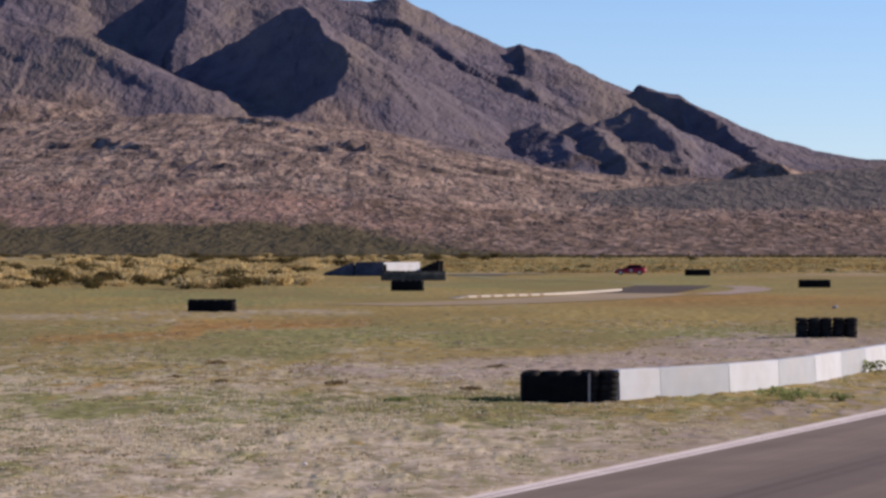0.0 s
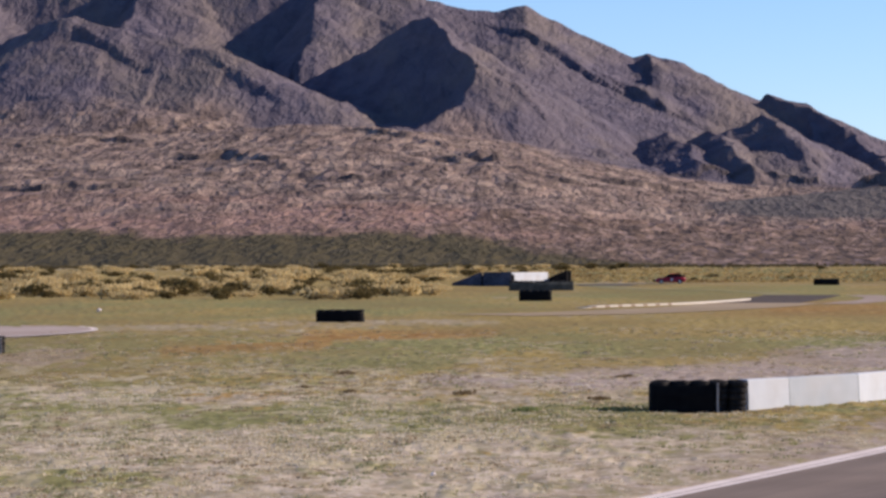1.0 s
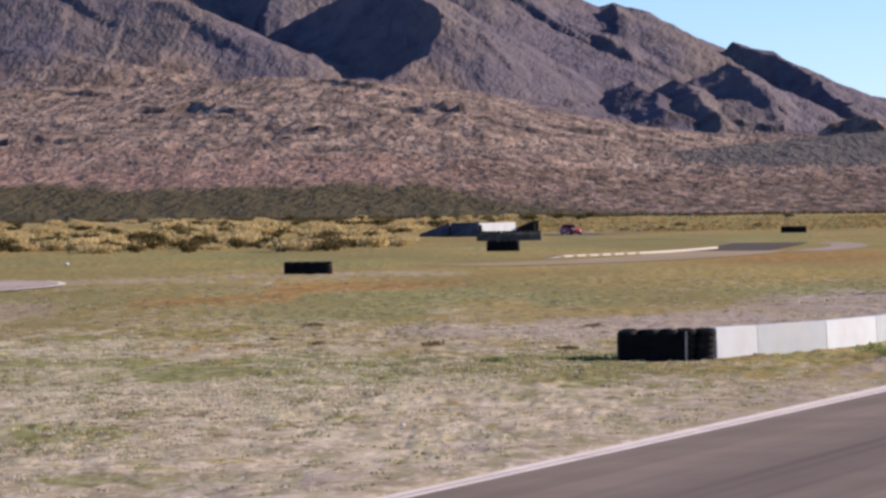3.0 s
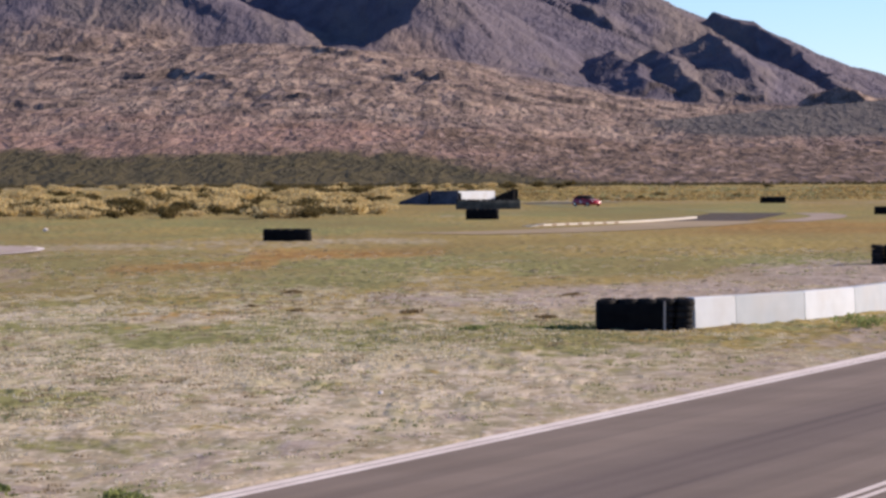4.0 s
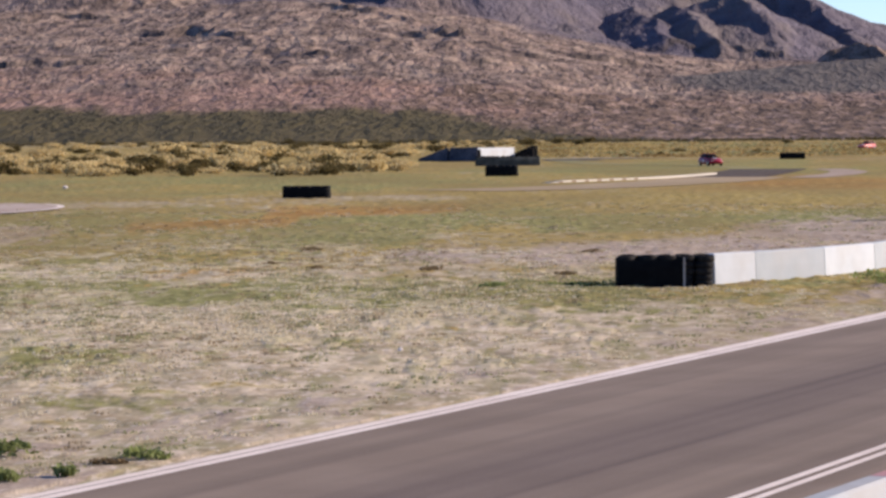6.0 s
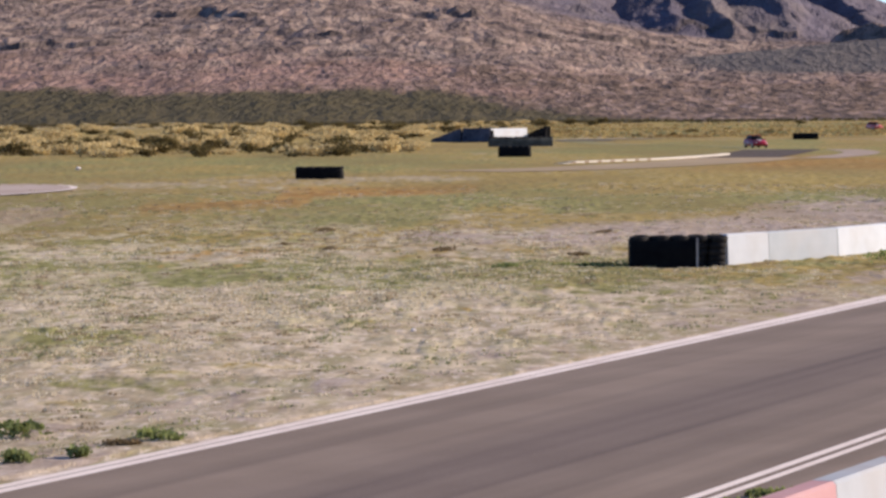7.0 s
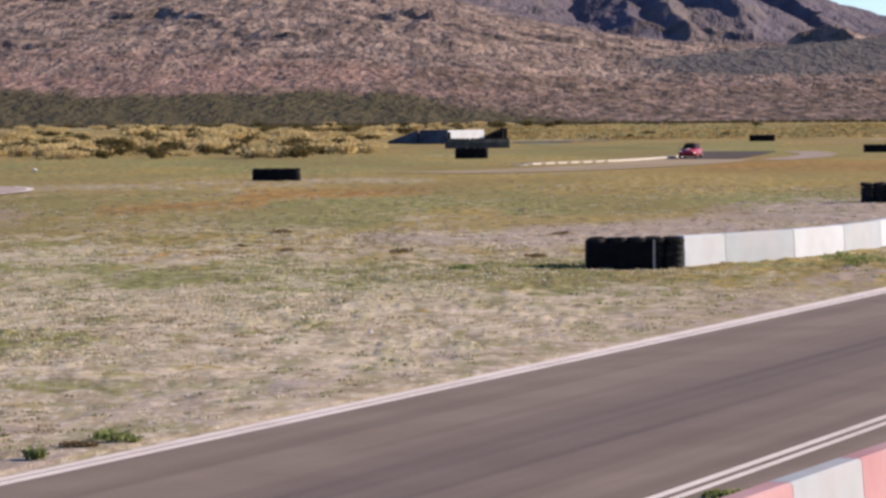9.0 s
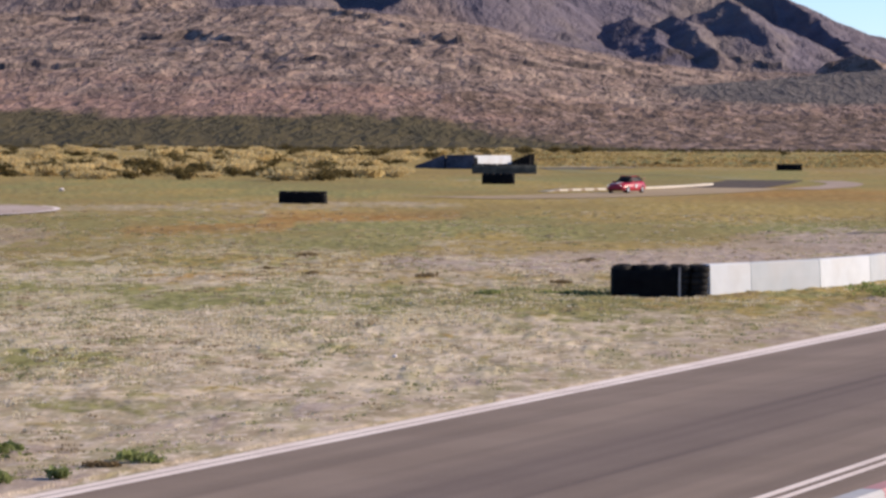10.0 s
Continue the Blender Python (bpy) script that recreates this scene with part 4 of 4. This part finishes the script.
def plain_brush(name, mat, count, near, far, lo, hi, size, label, seed):
    """Low ragged brush strewn over the far plain."""
    rnd = random.Random(seed)
    verts, faces = [], []
    while len(verts) < count * 36:
        y = 34480 / rnd.uniform(34480 / far, 34480 / near)
        x = rnd.uniform(lo, hi) * y
        if float(fbm(np.array([x / 18 + seed]), np.array([y / 55]), 3)[0]) < rnd.uniform(-0.12, 0.10):
            continue
        s = size * rnd.uniform(0.5, 1.4)
        for _ in range(9):
            c = Vector((x + rnd.gauss(0, 2.4) * s, y + rnd.gauss(0, 1.5) * s, rnd.uniform(0.0, 0.2) * s))
            e, k = Euler((rnd.uniform(-0.4, 0.4), rnd.uniform(-0.3, 0.3), rnd.uniform(0, 6.28))).to_matrix(), len(verts)
            verts += [tuple(c + e @ Vector(p) * 0.5 * s) for p in ((-1, -0.6, -0.2), (0.5, -0.8, 0.25), (1, 0.5, -0.15), (-0.4, 0.9, 0.3))]
            faces += [(k, k + 1, k + 2), (k, k + 2, k + 3)]
    me = bpy.data.meshes.new(name)
    me.from_pydata(verts, [], faces)
    me.materials.append(mat)
    tagged(new(name, me), label, "brush", kind="stuff")


plain_brush("straw_brush", M_STRAW_BRUSH, 300, 545, 900, -0.01, 0.128, 0.8, "straw-yellow brush strewn over the far plain", 41)
plain_brush("brown_brush", M_BROWN_BRUSH, 260, 545, 900, -0.01, 0.128, 0.75, "withered brown brush strewn over the far plain", 42)
plain_brush("green_brush", M_GREEN, 220, 545, 900, -0.01, 0.128, 0.70, "dull green brush strewn over the far plain", 43)
plain_brush("olive_brush", M_BUSH, 420, 400, 560, -0.176, -0.045, 0.34, "small olive weeds scattered below the bushes", 44)

for i, (x, y, wide, tall) in enumerate([(-8.75, 59.3, 0.8, 0.32), (-8.1, 54.5, 0.4, 0.2), (-6.4, 58.3, 0.85, 0.18), (-7.3, 55.2, 0.42, 0.17), (11.5, 118.3, 1.9, 0.4), (17.3, 142.6, 1.5, 0.55), (13.1, 118.8, 0.7, 0.3), (2.75, 48.0, 0.9, 0.11), (3.1, 49.0, 0.8, 0.13), (2.5, 46.9, 0.8, 0.10), (-1.4, 116.6, 1.2, 0.13), (1.75, 118.5, 1.5, 0.17), (0.7, 118.4, 1.2, 0.11)]):
    w = bush("weed_clump", rnd, 170, wide, tall, 0.045 + 0.015 * wide, M_WEED, ("low" if tall < 0.3 else "dense") + " green weed clump by the track", "weed", "weeds")
    w.matrix_basis = pose(x, y, float(ground_height(np.array([x]), np.array([y]))[0]) - 0.01, 0, 0, i * 40)


for x, y, wide, tall in ((-69, 500, 2.4, 0.7), (-64.5, 508, 3.2, 0.5), (-61, 490, 1.4, 0.45), (25, 640, 1.7, 0.5), (60, 560, 1.9, 0.5), (90, 620, 2.4, 0.7), (19.5, 575, 1.2, 0.5), (36, 600, 1.6, 0.5), (13, 560, 1.4, 0.35)):
    w = bush("desert_bush", rnd, 160, wide, tall, 0.17, M_BUSH, "small dark green shrub on the open plain", "bush", "bushes beyond the track")
    w.matrix_basis = pose(x, y, -0.03)
for x, y, wide, tall in ((-4.0, 132.6, 0.9, 0.2), (1.0, 129.0, 0.8, 0.16), (-9.5, 150, 0.9, 0.2), (-6.9, 57.2, 0.5, 0.09), (-10.2, 138.5, 0.6, 0.13), (-8.3, 133.4, 0.6, 0.15), (2.2, 147.0, 0.8, 0.15)):
    w = bush("dead_weed", rnd, 130, wide, tall, 0.045, M_DARK_WEED, "brown dead weed clump on dry ground", "weed", "weeds")
    w.matrix_basis = pose(x, y, float(ground_height(np.array([x]), np.array([y]))[0]) - 0.01)


def stone(x, y, size, mat, label):
    bm = bmesh.new()
    bmesh.ops.create_icosphere(bm, subdivisions=2, radius=size / 2)
    for v in bm.verts:
        v.co *= 1 + 0.35 * noise.noise(v.co * 3 / size + Vector((x, y, 0)))
        v.co.z *= 0.75
    ob = finish("pale_stone", bm, mat, smooth=False)
    ob.matrix_basis = pose(x, y, float(ground_height(np.array([x]), np.array([y]))[0]) + size * 0.2)
    tagged(ob, label, "stone")


stone(-3.28, 85.5, 0.13, M_LINE, "small bleached white stone on dry ground")
stone(29.74, 273.6, 0.45, M_STRAP, "pale boulder in the yellow grass")
stone(-40.7, 310, 0.45, M_LINE, "bleached white stone below the bushes")


# ---------------------------------------------------------------- cars
def car_body(bm, rings):
    """A closed hull through cross-sections (y, half width at sill, half width at belt, sill, belt, deck)."""
    loops = []
    for y, ws, wb, zs, zb, zd in rings:
        half = [(ws * 0.92, zs), (ws, zs + 0.10), (wb, (zs + zb) / 2), (wb * 0.97, zb), (wb * 0.80, zd), (0, zd + 0.02)]
        loops.append([bm.verts.new((x, y, z)) for x, z in half] + [bm.verts.new((-x, y, z)) for x, z in reversed(half[:-1])])
    for a, b in zip(loops, loops[1:]):
        for i in range(len(a)):
            j = (i + 1) % len(a)
            bm.faces.new((a[i], a[j], b[j], b[i]))
    bm.faces.new(list(reversed(loops[0]))), bm.faces.new(loops[-1])
    bmesh.ops.recalc_face_normals(bm, faces=bm.faces)
    return bm


def disc(bm, r, depth, m, seg=20):
    bmesh.ops.create_cone(bm, cap_ends=True, segments=seg, radius1=r, radius2=r * 0.97, depth=depth, matrix=m)
    return bm


def build_car(label, paint, panel):
    """A two-door race hatchback that drives along +Y, 4.4 m long, its origin on the ground."""
    car = new("race_car")
    part("body", car_body(bmesh.new(), [(-2.18, 0.70, 0.74, 0.36, 0.62, 0.86), (-2.0, 0.82, 0.86, 0.22, 0.66, 0.96), (-1.3, 0.86, 0.91, 0.17, 0.66, 0.99), (0.0, 0.86, 0.91, 0.17, 0.64, 0.94), (0.9, 0.86, 0.90, 0.17, 0.62, 0.90), (1.7, 0.84, 0.87, 0.19, 0.56, 0.80), (2.1, 0.76, 0.80, 0.22, 0.50, 0.68), (2.25, 0.60, 0.66, 0.28, 0.46, 0.58)]), paint, car, smooth=True)
    part("cabin", car_body(bmesh.new(), [(-1.95, 0.62, 0.64, 0.93, 0.96, 0.98), (-1.45, 0.70, 0.64, 0.93, 1.22, 1.34), (-0.6, 0.74, 0.64, 0.92, 1.27, 1.42), (0.15, 0.74, 0.63, 0.90, 1.24, 1.38), (0.95, 0.70, 0.66, 0.86, 0.90, 0.92)]), M_GLASS, car, "dark tinted windows all round", True)
    part("roof", car_body(bmesh.new(), [(-1.5, 0.55, 0.58, 1.31, 1.345, 1.36), (-0.6, 0.58, 0.61, 1.38, 1.415, 1.435), (0.12, 0.56, 0.59, 1.35, 1.385, 1.40)]), paint, car, "red roof skin", True)
    for x in (-1, 1):
        for y in (-1.32, 1.36):
            m = pose(x * 0.80, y, 0.31, 0, 90, 0)
            wheel = part("wheel", disc(bmesh.new(), 0.31, 0.21, m), M_RUBBER, car, "black slick tyre")
            part("rim", disc(bmesh.new(), 0.20, 0.23, m, 12), M_RIM, wheel, "pale alloy rim")
        part("headlight", disc(bmesh.new(), 0.10, 0.06, pose(x * 0.56, 2.14, 0.58, 90, 0, 0)), M_LAMP, car, "lit white headlight")
        part("tail_light", box(bmesh.new(), 0.26, 0.05, 0.14, pose(x * 0.56, -2.15, 0.64), 0.015), M_TAIL, car, "dark red tail light")
        part("door_roundel", disc(bmesh.new(), 0.20, 0.03, pose(x * 0.905, -0.15, 0.60, 0, 90, 0)), M_CAR_WHITE, car, "blank white number roundel")
        part("mirror", box(bmesh.new(), 0.16, 0.10, 0.12, pose(x * 0.93, 0.62, 0.93), 0.03), paint, car)
        part("spoiler_post", box(bmesh.new(), 0.05, 0.16, 0.28, pose(x * 0.45, -1.95, 0.95), 0.01), M_BELT, car)
    part("spoiler", box(bmesh.new(), 1.5, 0.32, 0.05, pose(0, -2.0, 1.21), 0.02), panel, car, "flat rear wing")
    part("rear_panel", box(bmesh.new(), 1.05, 0.04, 0.26, pose(0, -2.17, 0.52), 0.02), panel, car, "pale panel between the tail lights")
    part("front_bumper", box(bmesh.new(), 1.3, 0.16, 0.16, pose(0, 2.17, 0.24), 0.05), M_BELT, car, "black front air dam")
    part("bonnet_stripe", box(bmesh.new(), 0.35, 1.0, 0.012, pose(0, 1.4, 0.865, -8), 0.004), M_CAR_WHITE, car, "white bonnet stripe")
    return tagged(car, label, "car", "race cars")


def plain(name, col, rough, metal=0.0, spec=0.5, glow=None):
    m = Mat(name, rough, metal, spec)
    n = m.noise(2.5, 4, where=m.loc)
    if glow:
        m.b.inputs["Emission Color"].default_value = (1.0, 0.95, 0.85, 1)
        m.b.inputs["Emission Strength"].default_value = glow
    return m.out(m.mix(m.span(n, 0.4, 0.7, 0, 0.25), col, tuple(c * 0.7 + 0.03 for c in col)))


M_CAR = plain("red_car_paint", (0.36, 0.008, 0.024), 0.33)
# red lightened in colour, in place of sun washing out the second car
M_CAR_PALE = plain("sunlit_red_car_paint", (0.62, 0.12, 0.10), 0.35)
M_CAR_WHITE = plain("white_vinyl", (0.55, 0.52, 0.52), 0.4)
M_GLASS = plain("tinted_car_glass", (0.012, 0.010, 0.010), 0.5, spec=0.1)
M_RIM = plain("alloy_rim", (0.45, 0.45, 0.46), 0.35, 0.9)
M_LAMP = plain("headlight_lens", (0.85, 0.85, 0.82), 0.2, glow=0.5)
M_TAIL = plain("tail_lens", (0.20, 0.006, 0.006), 0.25)

car_a = build_car("red race hatchback with white roundels on the far track", M_CAR, M_CAR)
# white wing and rear panel imitate a brightly sunlit rear end
car_b = build_car("red race hatchback painted pale, white at the rear, as if sun-washed", M_CAR_PALE, M_CAR_WHITE)
# seconds, place on the plan, direction of the nose
ROWS_A = [(0, 26.7, 514.6, -1, 0.1), (0.5, 20.1, 522, -1, 0.1), (1, 14.5, 527, -1, 0), (1.5, 9.2, 527.5, -0.95, -0.2), (2, 5.9, 524, -0.7, -0.7), (2.5, 4.3, 519, -0.15, -1),
          (3, 4.5, 509, 0.4, -0.9), (3.7, 7.2, 484, 0.6, -0.8), (4.5, 12.1, 457, 0.55, -0.83), (5, 15.2, 448, 0.42, -0.9), (5.5, 18.2, 440, 0.33, -0.94), (6.2, 21.6, 431, 0.3, -0.95), (7, 23.7, 418, 0.25, -0.96), (7.5, 24.0, 405, 0.17, -0.98),
          (8, 22.6, 388, -0.06, -1), (8.5, 21.0, 374, -0.14, -0.99), (9, 18.0, 355, -0.22, -0.97), (9.5, 13.5, 331, -0.36, -0.93), (10, 8.0, 313.5, -0.48, -0.87)]
ROWS_B = [(0, 150, 670, -1, 0.1), (4, 84, 683, -1, 0.1), (5, 68.8, 686, -0.9, -0.3), (5.3, 64.5, 680, -0.85, -0.5), (5.7, 62, 672, -0.7, -0.7), (6.8, 59, 663, 0.1, -1), (7.2, 60, 658, 0.6, -0.8), (7.5, 64, 655, 0.9, -0.4), (8.5, 80, 655, 1, 0), (10, 105, 655, 1, 0)]


def drive(thing, rows):
    walk(thing, [(t, pose(x, y, 0.05, 0, 0, math.degrees(math.atan2(-nx, ny)))) for t, x, y, nx, ny in rows])


def motions():
    drive(car_a, ROWS_A)
    drive(car_b, ROWS_B)


motions()
